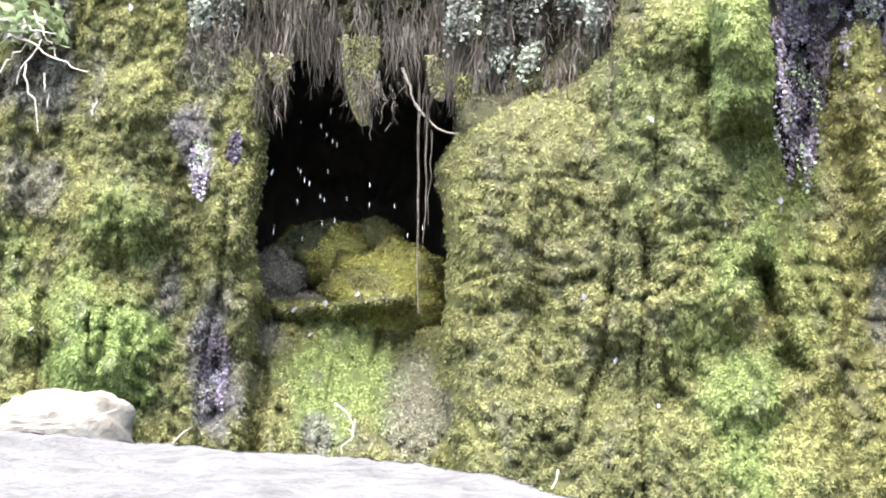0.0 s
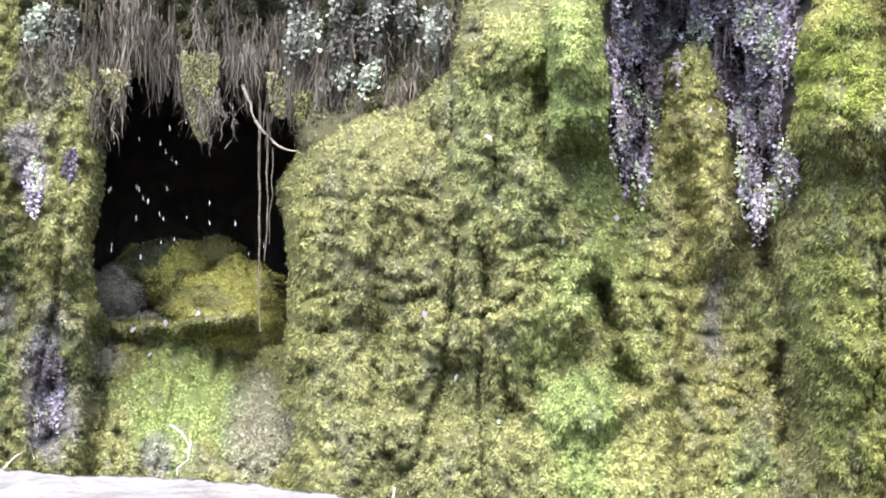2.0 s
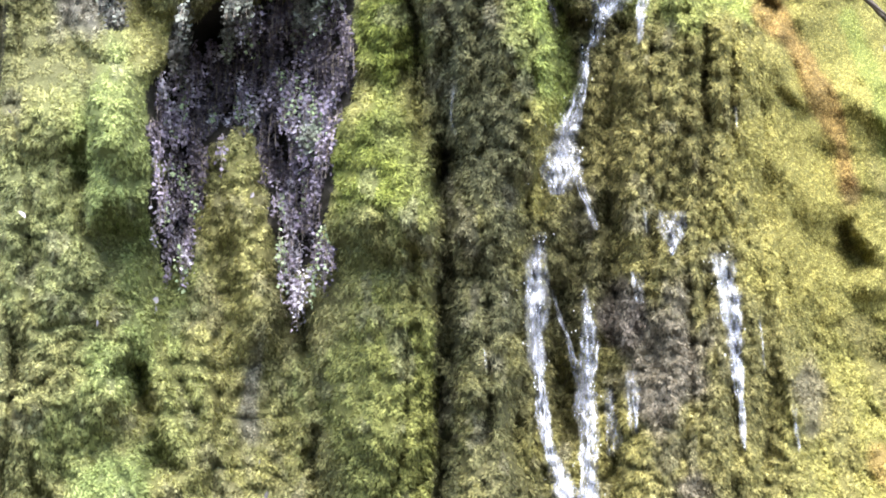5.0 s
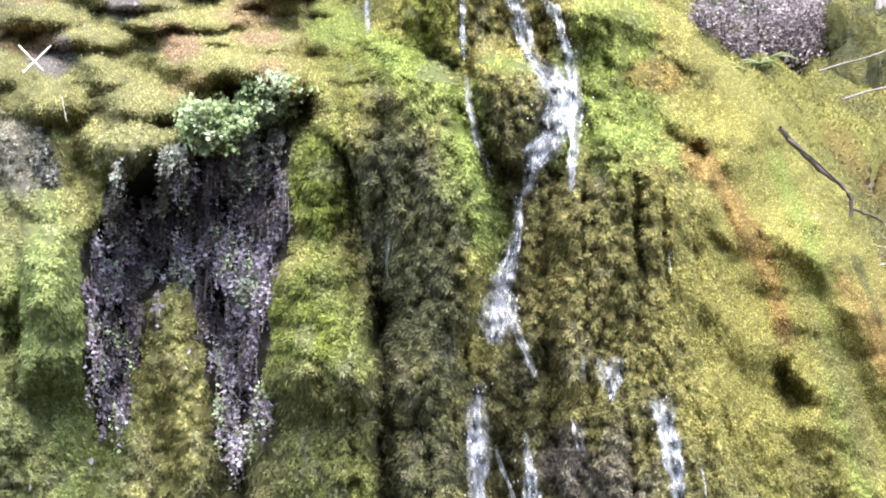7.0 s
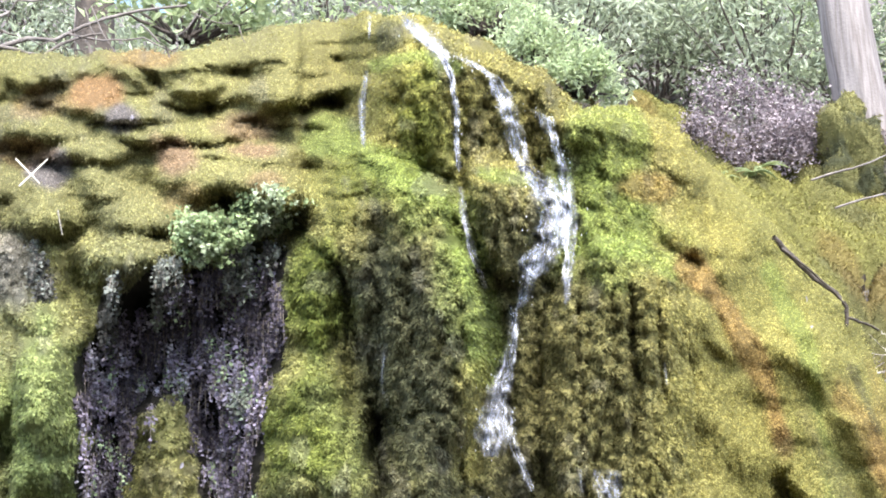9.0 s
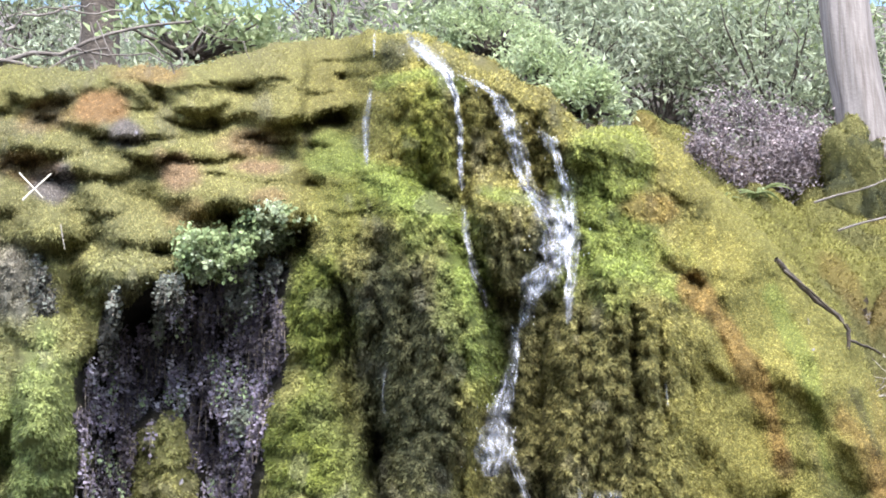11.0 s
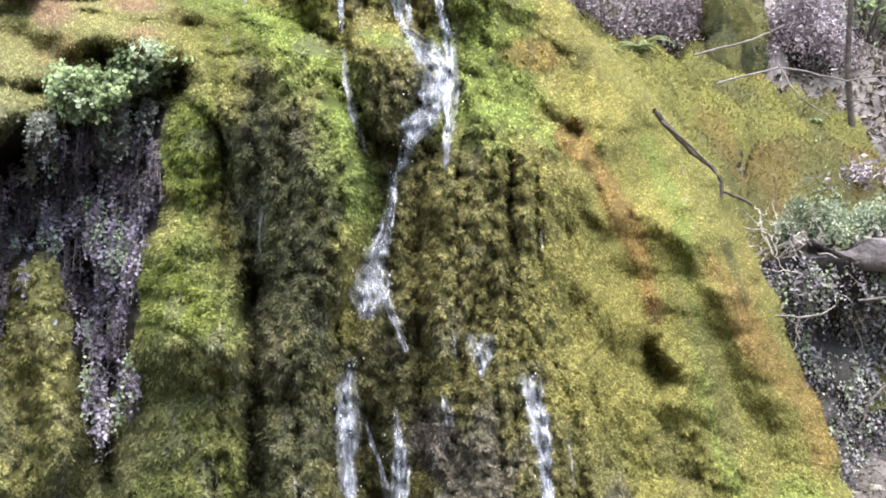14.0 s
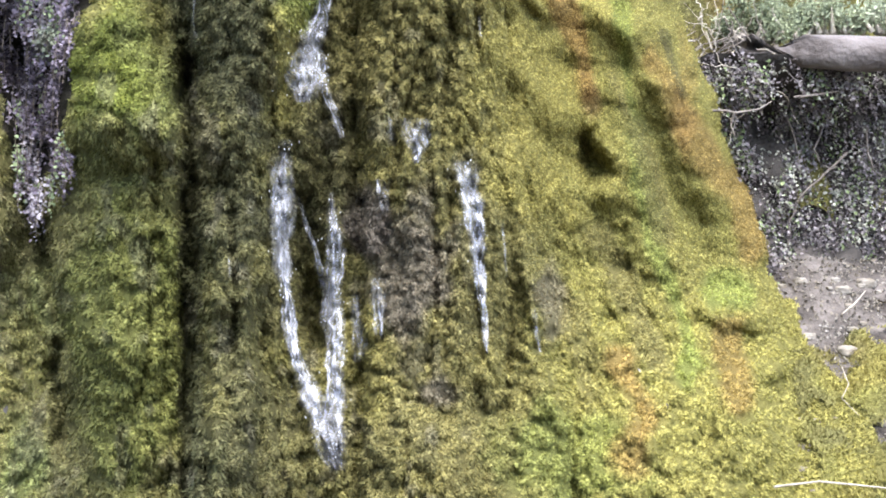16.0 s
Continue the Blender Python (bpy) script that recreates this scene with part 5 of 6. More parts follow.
# ---- mossy lumps: in the cave, on the hillside, on the soil
def moss_mound(name, label, centre, radii, count, kinds, seed, leaf=0.016, bed=0.55, group="", rough=0.25):
    count *= 2
    r = np.random.default_rng(seed)
    n1, n2 = 22, 34
    th, ph = np.meshgrid(np.linspace(0, math.pi, n1), np.linspace(0, 2 * math.pi, n2, endpoint=False), indexing="ij")

    def surf(th, ph):
        d = np.stack([np.sin(th) * np.cos(ph), np.sin(th) * np.sin(ph), np.cos(th)], -1)
        k = 1 + rough * (fbm(d[..., 0] * 2.5 + seed, d[..., 2] * 2.5 + d[..., 1], seed, 3) - 0.5) * 2 + rough * 0.6 * (0.5 - cells(d[..., 0] * 3 + d[..., 1] * 2, d[..., 2] * 4 + seed, seed))
        return np.array(centre) + d * np.array(radii) * k[..., None], d
    v, _ = surf(th, ph)
    idx = np.arange(n1 * n2).reshape(n1, n2)
    f = np.stack([idx[:-1], idx[1:], np.roll(idx, -1, 1)[1:], np.roll(idx, -1, 1)[:-1]], -1).reshape(-1, 4)
    kc = KIND[kinds]
    ob = thing(name, label, "moss mound", group)
    w = fbm(v[..., 0] * 9, v[..., 2] * 9 + v[..., 1] * 5, 77, 2)
    base = kc[np.clip((w * len(kinds) * 1.2).astype(int), 0, len(kinds) - 1)].reshape(-1, 3)
    part("core", mesh_np("core", v.reshape(-1, 3), f, MOSS_BED, pigment=base * bed), ob)
    t2, p2 = np.arccos(r.uniform(-0.7, 1, count)), r.uniform(0, 2 * math.pi, count)
    c, d = surf(t2, p2)
    d = d / np.array(radii)
    d /= np.linalg.norm(d, axis=1)[:, None]
    w = fbm(c[:, 0] * 9, c[:, 2] * 9 + c[:, 1] * 5, 77, 2)
    col = kc[np.clip((w * len(kinds) * 1.2).astype(int), 0, len(kinds) - 1)] * r.uniform(0.7, 1.3, (count, 1))
    tv, tf = blades(c, leaf * 0.7, r, d + np.array((0, 0, -0.4)), 0.6, 0.42, d)
    soft = d + r.normal(0, 0.42, d.shape)
    soft = np.repeat(soft / np.linalg.norm(soft, axis=1)[:, None], 3, 0)
    tagged(part("moss_cover", velvet(mesh_np("moss_cover", tv, tf, MOSS_TUFT, True, np.repeat(col, 3, 0)), soft), ob), kind="stuff")
    return ob


moss_mound("moss_mound", "olive-brown mossy slope inside the cave", (-1.735, 5.300, 1.420), (0.23, 0.20, 0.19), 9000, [OLIVE, YELLOW], 21)
moss_mound("moss_mound", "mossy stone at the back of the cave", (-2.010, 5.420, 1.570), (0.17, 0.14, 0.125), 4500, [OLIVE, YELLOW, DARK], 22)
moss_mound("moss_mound", "grey lumpy stone on the cave floor", (-1.850, 5.520, 1.640), (0.10, 0.08, 0.07), 900, [GREY, OLIVE], 23)
moss_mound("moss_mound", "dark moss on the cave sill", (-2.010, 5.230, 1.385), (0.16, 0.12, 0.045), 1600, [GREY, DARK], 24)
moss_mound("moss_mound", "bluish maidenhair cushion in the cave", (-2.150, 5.280, 1.490), (0.11, 0.09, 0.12), 2600, [GREY, GREY, DARK], 26)

# ---- pale rock ledge before the cliff
def ledge_mesh():
    rim = pairs(-0.80, 0, -0.667, -0.130, -0.573, -0.136, -0.517, -0.138, -0.420, -0.139, -0.338, -0.139, -0.260, -0.146, -0.194, -0.158, -0.135, -0.179)
    xs = np.linspace(-3.0, 0.30, 120)
    ra = np.array([p[0] for p in rim[1:]])
    ry = np.array((3.7, 3.6, 3.6, 3.5, 3.4, 3.2, 3.0, 2.7))
    rz = H + np.array([p[1] for p in rim[1:]]) * ry
    rx = ra * ry
    vs, n = [], 70
    for k in range(n):
        t = k / (n - 1)
        for x in xs:
            y1, z1 = np.interp(x, rx, ry), np.interp(x, rx, rz)
            if k < 8:
                y, z = y1 + 0.10 * math.sin(k / 7 * math.pi / 2) ** 0.5 * 0 + 0.16 * (1 - k / 7), z1 - 1.1 * (1 - k / 7) ** 1.6
            else:
                s = (k - 8) / (n - 9)
                y, z = y1 - s * (y1 - 1.3), z1 - 0.04 * s - 0.9 * max(0, s - 0.62) ** 1.2
            z += 0.022 * (float(fbm(x * 6, y * 6, 3, 3)) - 0.5) + 0.012 * (float(fbm(x * 30, y * 30, 4, 2)) - 0.5)
            edge_c = min(x - xs[0], xs[-1] - x)
            z = z if k < n - 3 and edge_c > 0.06 else z - (0.5 if edge_c > 0.03 and k < n - 2 else 1.3)
            vs.append((x, y + 0.12 * (float(fbm(x * 2.2, 3.3, 8, 3)) - 0.5) * (k > 8) * k / n, z))
    m = len(xs)
    fs = [(k * m + c, k * m + c + 1, (k + 1) * m + c + 1, (k + 1) * m + c) for k in range(n - 1) for c in range(m - 1)]
    return mesh_np("rock_ledge", vs, fs, PALE_ROCK)


ledge = thing("rock_ledge", "sunlit pale limestone ledge before the cliff", "rock ledge", data=ledge_mesh())


def stone_mesh(name, centre, radii, seed, mat, rough=0.2):
    n1, n2 = 24, 36
    th, ph = np.meshgrid(np.linspace(0, math.pi, n1), np.linspace(0, 2 * math.pi, n2, endpoint=False), indexing="ij")
    d = np.stack([np.sin(th) * np.cos(ph), np.sin(th) * np.sin(ph), np.cos(th)], -1)
    d = np.sign(d) * np.abs(d) ** 0.6
    k = 1 + rough * (fbm(d[..., 0] * 2 + seed, d[..., 2] * 2 + d[..., 1] * 1.3, seed, 4) - 0.5)
    v = np.array(centre) + d * np.array(radii) * k[..., None]
    idx = np.arange(n1 * n2).reshape(n1, n2)
    f = np.stack([idx[:-1], idx[1:], np.roll(idx, -1, 1)[1:], np.roll(idx, -1, 1)[:-1]], -1).reshape(-1, 4)
    return mesh_np(name, v.reshape(-1, 3), f, mat)


thing("boulder", "rounded tan boulder on the pale ledge", "boulder", data=stone_mesh("boulder", (-2.126, 3.750, 1.089), (0.175, 0.12, 0.115), 4, TAN_ROCK, 0.5))
rnd = random.Random(4)
for k in range(9):
    p0 = Vector((-2.131, 3.500, 1.154)) + Vector((rnd.uniform(-0.08, 0.1), rnd.uniform(-0.1, 0.1), rnd.uniform(-0.01, 0.02)))
    p1 = p0 + Vector((rnd.uniform(0.1, 0.22), rnd.uniform(-0.06, 0.06), rnd.uniform(-0.005, 0.045)))
    v, f = tube(wiggle(p0, p1, 8, 0.006, rnd), [0.0035 * (1 - 0.08 * i) for i in range(9)], 5)
    thing("straw", "dry bleached straw lying by the boulder", "straw", "straws on the ledge", data=mesh_np("straw", v, f, WHITE_TWIG))
for label, pts, rad in (
        ("bleached hooked twig standing on the pale ledge", [(-1.192, 3.300, 1.255), (-1.165, 3.300, 1.239), (-1.147, 3.300, 1.210), (-1.149, 3.300, 1.181), (-1.175, 3.300, 1.161), (-1.174, 3.300, 1.146)], 0.004),
        ("bleached side twig on the pale ledge", [(-1.144, 3.300, 1.222), (-1.145, 3.300, 1.194), (-1.160, 3.300, 1.199)], 0.003),
        ("short bleached twig on the edge of the ledge", [(-0.638, 3.050, 1.173), (-0.641, 3.050, 1.153), (-0.651, 3.050, 1.135)], 0.005),
        ("thin dry stick lying on the pale ledge", [(-1.294, 3.250, 1.130), (-1.214, 3.200, 1.133), (-1.168, 3.250, 1.141)], 0.003),
        ("thin dry stick lying on the pale ledge", [(-1.234, 3.200, 1.135), (-1.163, 3.150, 1.136)], 0.003),
        ("curved dry stem leaning against the moss", [(-1.784, 3.700, 1.088), (-1.777, 3.750, 1.112), (-1.761, 3.800, 1.129), (-1.724, 3.750, 1.107)], 0.004),
        ("thin grey twig stuck in the moss", [(-0.757, 4.350, 1.134), (-0.760, 4.350, 1.094), (-0.776, 4.350, 1.039)], 0.004),
        ("dark forked twig lying on a moss shoulder", [(-0.614, 4.350, 2.253), (-0.574, 4.350, 2.237), (-0.542, 4.350, 2.250)], 0.005),
        ("bleached stick crossed on the moss shelf", [(-0.588, 4.900, 3.070), (-0.504, 4.850, 2.976)], 0.006),
        ("bleached stick crossed on the moss shelf", [(-0.566, 4.850, 2.965), (-0.489, 4.900, 3.073)], 0.007),
        ("thin dry stem hanging on the moss", [(-0.406, 4.500, 2.796), (-0.398, 4.500, 2.757), (-0.390, 4.500, 2.722)], 0.004),
        ("dark dead branch on the mossy shoulder", [(2.108, 5.200, 2.912), (2.157, 5.100, 2.815), (2.257, 5.100, 2.723), (2.295, 5.100, 2.672)], 0.010),
        ("grey stick on the soil slope", [(2.250, 4.200, 0.949), (2.402, 4.200, 0.960), (2.633, 4.200, 0.932)], 0.008),
        ("thin stick on the soil slope", [(3.089, 5.200, 1.432), (3.182, 5.250, 1.476), (3.255, 5.300, 1.520)], 0.006),
        ("thin curled stem on the soil slope", [(2.907, 4.900, 1.252), (2.904, 4.850, 1.195), (2.846, 4.800, 1.150), (2.882, 4.750, 1.095)], 0.004)):
    pts = [Vector(p) for p in pts]
    v, f = tube(pts, [rad * 0.5 * (1 - 0.5 * i / len(pts)) for i in range(len(pts))], 6)
    thing("twig", label, "twig", data=mesh_np("twig", v, f, DARK_BARK if "dark" in label else (WHITE_TWIG if "bleached" in label else DRY_TWIG)))

# fallen leaves caught on the moss
rng = np.random.default_rng(12)
spots = np.array(pairs(-0.613, -0.033, -0.598, -0.062, -0.160, 0.149, -0.101, 0.017, -0.066, 0.032, -0.066, 0.026, -0.191, -0.031, -0.169, -0.072, -0.382, -0.061, -0.371, -0.039, -0.394, -0.044, -0.348, -0.032,
                       0.008, -0.090, -0.007, 0.101, 0.002, -0.069, -0.149, 0.084, -0.142, -0.100, -0.522, 0.170, 0.431, -0.071, 0.453, -0.096, 0.420, 0.216, 0.422, 0.196, -0.047, 0.332, -0.104, 0.229, -0.096, 0.210))
for k, (a, b) in enumerate(spots):
    p = cliff_at(a, b, 0.022)
    L, w = rng.uniform(0.008, 0.015), rng.uniform(0.5, 0.8)
    m = pose(*p, rng.uniform(40, 100), rng.uniform(-40, 40), rng.uniform(0, 360))
    vs = [m @ Vector(q) for q in ((0, -L, 0), (L * w, -L * 0.2, L * 0.3), (L * w * 0.7, L * 0.5, L * 0.25), (0, L, 0.1 * L), (-L * w * 0.7, L * 0.5, L * 0.25), (-L * w, -L * 0.2, L * 0.3))]
    thing("fallen_leaf", "small pale lilac fallen leaf caught on moss", "leaf", "fallen leaves", data=mesh_np("fallen_leaf", vs, [(0, 1, 2, 3), (0, 3, 4, 5)], FALLEN_LEAF, False))


# ---- plants, trunks and deadwood on the hillside
def shrub(name, label, base, size, count, leaf, mat, seed, group="", clumps=26, wide=0.4, stem_mat=None):
    """A shrub: forked stems and leaves gathered in clumps with gaps between them."""
    r, rr = np.random.default_rng(seed), random.Random(seed)
    base, size = Vector(base), Vector(size)
    ob = thing(name, label, "shrub", group)
    pieces, cents = [], []
    for _ in range(clumps):
        d = r.normal(size=3)
        d = d / np.linalg.norm(d) * r.uniform(0.35, 1.0)
        d[2] = abs(d[2]) * 1.1 + 0.15
        c = base + Vector((d[0] * size.x, d[1] * size.y, d[2] * size.z))
        cents.append(c)
        pieces.append(tube(wiggle(base + Vector((d[0], d[1], 0)) * 0.1, c, 6, 0.05 * size.z, rr), [0.014 * (1 - 0.13 * i) for i in range(7)], 4))
    tagged(part("stem_work", mesh_np("stem_work", *joined(pieces), stem_mat or DARK_BARK), ob), kind="stuff")
    cents = np.array(cents)[r.integers(0, clumps, count)]
    spread = np.array((size.x, size.y, size.z)) * 0.15
    c = cents + r.normal(size=(count, 3)) * spread
    v, f = leaves(c, leaf, r, np.array((0, -0.3, 0.1)), 0.9, 0.3, wide)
    tagged(part("foliage", mesh_np("foliage", v, f, mat, False), ob), kind="stuff")
    return ob


def on_ground(x, y, up=0.0):
    return (x, y, float(ground_z(np.array(x), np.array(y))) + up)


sr = random.Random(31)
for k in range(30):
    x = -2.6 + 8.4 * ((k * 0.618) % 1)
    y = sr.uniform(9.0, 11.5) if k < 18 else sr.uniform(11.5, 15)
    s = sr.uniform(0.8, 1.3)
    shrub("shrub", "leafy green undergrowth shrub on the wooded slope", on_ground(x, y), (0.9 * s, 0.7 * s, 1.0 * s), 2600, 0.07, SHRUB_LEAF if k % 4 else PALE_LEAF, 100 + k, "undergrowth")
for k, (p, sz, nl) in enumerate((((3.055, 7.694, 3.900), (0.42, 0.3, 0.54), 11000), ((2.694, 7.517, 3.937), (0.20, 0.25, 0.28), 3500), ((3.380, 7.781, 4.039), (0.20, 0.25, 0.30), 3500), ((4.094, 9.719, 4.949), (0.22, 0.2, 0.22), 3000))):
    shrub("heath_shrub", "mauve-grey dense small-leaved shrub on the bank", p, sz, nl, 0.021, HEATH_LEAF, 61 + 10 * k, "mauve shrubs", 16, 0.6)
shrub("heath_shrub", "mauve-grey small-leaved shrub behind a pale trunk", (4.006, 7.538, 3.853), (0.35, 0.3, 0.5), 8000, 0.021, HEATH_LEAF, 62, clumps=24, wide=0.6)
for k, p in enumerate(((3.406, 6.700, 2.864), (3.772, 6.800, 2.887), (4.029, 6.800, 2.915), (4.291, 6.800, 2.916), (3.359, 6.500, 2.761), (3.656, 6.500, 2.769))):
    shrub("shrub", "low grey-green scrub above the log", p, (0.36, 0.25, 0.24), 3200, 0.03, HEATH_LEAF if k % 2 else SHRUB_LEAF, 160 + k, "scrub above the log", 20, 0.5, DRY_TWIG)
shrub("shrub", "low grey-green scrub behind the log", (3.321, 6.050, 2.622), (0.20, 0.12, 0.15), 2200, 0.022, SHRUB_LEAF, 260, "scrub above the log", 18, 0.5, DRY_TWIG)
shrub("shrub", "low grey-green scrub behind the log", (3.516, 6.000, 2.650), (0.20, 0.12, 0.15), 2200, 0.022, SHRUB_LEAF, 261, "scrub above the log", 18, 0.5, DRY_TWIG)
shrub("shrub", "low grey-green scrub behind the log", (3.731, 5.950, 2.653), (0.20, 0.12, 0.15), 2200, 0.022, SHRUB_LEAF, 262, "scrub above the log", 18, 0.5, DRY_TWIG)
shrub("shrub", "low grey-green scrub behind the log", (3.154, 6.100, 2.613), (0.20, 0.12, 0.15), 2200, 0.022, SHRUB_LEAF, 263, "scrub above the log", 18, 0.5, DRY_TWIG)
shrub("shrub", "bright pale green fern clump beside the waterfall crown", (1.608, 6.900, 4.243), (0.30, 0.20, 0.24), 3000, 0.035, LIME_LEAF, 63)
shrub("shrub", "bright pale green fern clump on the bank by the fall", (1.762, 6.700, 4.046), (0.22, 0.18, 0.18), 3000, 0.035, LIME_LEAF, 163)
shrub("shrub", "bright pale green fern clump behind the crown", (1.431, 7.300, 4.578), (0.35, 0.22, 0.24), 3000, 0.035, LIME_LEAF, 263)
shrub("shrub", "pale leafy plant at the top of the cliff", (-2.646, 4.350, 2.251), (0.14, 0.08, 0.16), 260, 0.05, PALE_LEAF, 65, clumps=14, wide=0.6, stem_mat=DRY_TWIG)
shrub("shrub", "pale green leaves among bare twigs", (-0.118, 7.400, 4.508), (0.5, 0.3, 0.3), 700, 0.06, PALE_LEAF, 66, wide=0.6)


def rosette(name, label, centre, count, length, seed):
    """A plant of strap leaves bending out from one crown; each blade a part."""
    r = random.Random(seed)
    ob = thing(name, label, "plant", "strap-leaved plants")
    for k in range(count):
        an, up, L = r.uniform(0, 6.28), r.uniform(0.25, 1.0), length * r.uniform(0.6, 1.2)
        d, s = Vector((math.cos(an), math.sin(an), 0)), Vector((-math.sin(an), math.cos(an), 0))
        vs = []
        for i in range(6):
            t = i / 5
            c = Vector(centre) + d * L * t + Vector((0, 0, L * (up * t - 0.8 * t * t)))
            w = L * 0.085 * math.sin(math.pi * min(1, t * 0.9 + 0.1))
            vs += [c - s * w, c - Vector((0, 0, w * 0.4)), c + s * w]
        fs = [(3 * i + j, 3 * i + j + 1, 3 * i + j + 4, 3 * i + j + 3) for i in range(5) for j in range(2)]
        part("blade", mesh_np("blade", vs, fs, PALE_LEAF), ob)
    return ob


rosette("strap_plant", "strap-leaved green plant under the mauve shrub", (2.823, 7.200, 3.830), 16, 0.17, 71)
rosette("strap_plant", "strap-leaved green plant on the bank", (2.583, 7.050, 3.740), 10, 0.13, 72)
rosette("strap_plant", "pale broad-leaved plant on the mossy bank", (3.654, 6.941, 3.315), 9, 0.17, 73)
rosette("strap_plant", "green fern-like plant by the crown", (3.218, 9.996, 5.139), 12, 0.12, 74)


def trunk(name, label, p0, p1, r0, r1, mat, seed, flare=0.5):
    """A tree trunk with flared foot and fluted bark."""
    p0, p1 = Vector(p0), Vector(p1)
    sides, n, vs = 28, 60, []
    for k in range(n + 1):
        t = k / n
        r = r0 + (r1 - r0) * t + r0 * flare * math.exp(-t * 14)
        c = p0.lerp(p1, t) + Vector((0.03 * math.sin(t * 7 + seed), 0, 0))
        for s in range(sides):
            an = 2 * math.pi * s / sides
            q = r * (1 + 0.07 * noise.noise(Vector((math.cos(an) * 3 + seed, math.sin(an) * 3, t * 4))) + 0.03 * math.sin(an * 9 + 2 * t))
            vs.append((c.x + q * math.cos(an), c.y + q * math.sin(an), c.z))
    fs = [(k * sides + s, k * sides + (s + 1) % sides, (k + 1) * sides + (s + 1) % sides, (k + 1) * sides + s) for k in range(n) for s in range(sides)]
    ob = thing(name, label, "tree")
    part("trunk", mesh_np("trunk", vs, fs, mat), ob)
    return ob


trunk("tree", "pale pinkish-grey fibrous tree trunk on the bank", Vector((3.701, 7.580, 3.884)) - Vector((0, 0, 0.45)), (3.591, 7.700, 6.361), 0.15, 0.135, BARK, 1, 0.25)
trunk("tree", "dark tree trunk among the undergrowth", on_ground(2.2, 10.2, -0.2), (2.15, 10.4, 10.0), 0.2, 0.16, DARK_BARK, 5)
trunk("tree", "dark tree trunk among the undergrowth", on_ground(-0.9, 11.4, -0.2), (-1.2, 11.4, 11.0), 0.16, 0.12, DARK_BARK, 6)
moss_mound("moss_mound", "brown-green moss on the roots of the pale tree", (3.467, 7.400, 3.967), (0.17, 0.16, 0.38), 5000, [OLIVE, DARK, OLIVE, OLIVE], 81, 0.02, rough=0.5)
# moss lying over the hillside bank behind the fall, and over the soil at the foot of the cliff
def sheet_z(x, y, lift):
    n0 = fbm(x * 3, y * 3, 7, 2)
    dome = np.sqrt(np.clip(1 - (cells(x * 3.4 + n0, y * 3.4 + n0, 8) / 0.72) ** 2, 0, 1))
    small = np.sqrt(np.clip(1 - (cells(x * 8, y * 8, 9) / 0.72) ** 2, 0, 1))
    return ground_z(x, y) + lift * dome + 0.3 * lift * small - 0.3 * lift


def sheet_colour(x, y, dim, rust):
    w = step(0.4, 0.62, fbm(x * 4, y * 4, 27, 3))[..., None]
    o = (rust * step(0.60, 0.72, fbm(x * 2.6, y * 2.6, 37, 3)))[..., None]
    c = KIND[OLIVE] * (1 - w) + (KIND[YELLOW] * 0.75 + KIND[OLIVE] * 0.25) * w
    return (c * (1 - o) + KIND[ORANGE] * o) * dim


def moss_sheet(name, label, x0, x1, y0, y1, here, count, lift, dim, seed, rust=0.45, blade=0.014):
    r = np.random.default_rng(seed)
    hx, hy = np.meshgrid(np.arange(x0, x1, 0.022), np.arange(y0, y1, 0.022))
    near = here(hx, hy)
    idx = np.arange(hx.size).reshape(hx.shape)
    okb = near[:-1, :-1] & near[1:, :-1] & near[:-1, 1:] & near[1:, 1:]
    ob = thing(name, label, "moss")
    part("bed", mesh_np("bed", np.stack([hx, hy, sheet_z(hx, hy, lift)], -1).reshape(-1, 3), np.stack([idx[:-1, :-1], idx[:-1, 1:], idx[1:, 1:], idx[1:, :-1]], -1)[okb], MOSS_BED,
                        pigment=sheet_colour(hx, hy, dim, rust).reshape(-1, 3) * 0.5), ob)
    qx, qy = r.uniform(x0, x1, count), r.uniform(y0, y1, count)
    hold = here(qx, qy)
    qx, qy = qx[hold], qy[hold]
    qz = sheet_z(qx, qy, lift)
    qn = np.stack([-(sheet_z(qx + 0.02, qy, lift) - qz) / 0.02, -(sheet_z(qx, qy + 0.02, lift) - qz) / 0.02, np.ones(len(qx))], -1)
    qn /= np.linalg.norm(qn, axis=1)[:, None]
    qc = sheet_colour(qx, qy, dim, rust) * r.uniform(0.72, 1.15, (len(qx), 1))
    v, f = blades(np.stack([qx, qy, qz], -1), blade, r, qn + np.array((0, -0.3, 0)), 0.6, 0.42, qn)
    soft = qn + r.normal(0, 0.45, qn.shape)
    soft = np.repeat(soft / np.linalg.norm(soft, axis=1)[:, None], 3, 0)
    tagged(part("moss_cover", velvet(mesh_np("moss_cover", v, f, MOSS_TUFT, True, np.repeat(qc, 3, 0)), soft), ob), kind="stuff")


def bank_here(x, y):
    return (fbm(x * 2.2, y * 2.2, 17, 3) + 0.35 * step(4.2, 3.2, x) - 0.25 * step(7.3, 8.0, y)) > 0.52


BARE = [[p[:2] for p in ((2.369, 4.892, 0.964), (2.554, 4.911, 1.016), (2.667, 4.758, 0.972), (2.594, 4.523, 0.852), (2.362, 4.669, 0.838))],
        [p[:2] for p in ((3.090, 5.518, 1.515), (3.465, 5.481, 1.517), (3.345, 5.028, 1.259), (2.958, 4.798, 1.039), (2.926, 5.087, 1.218))]]


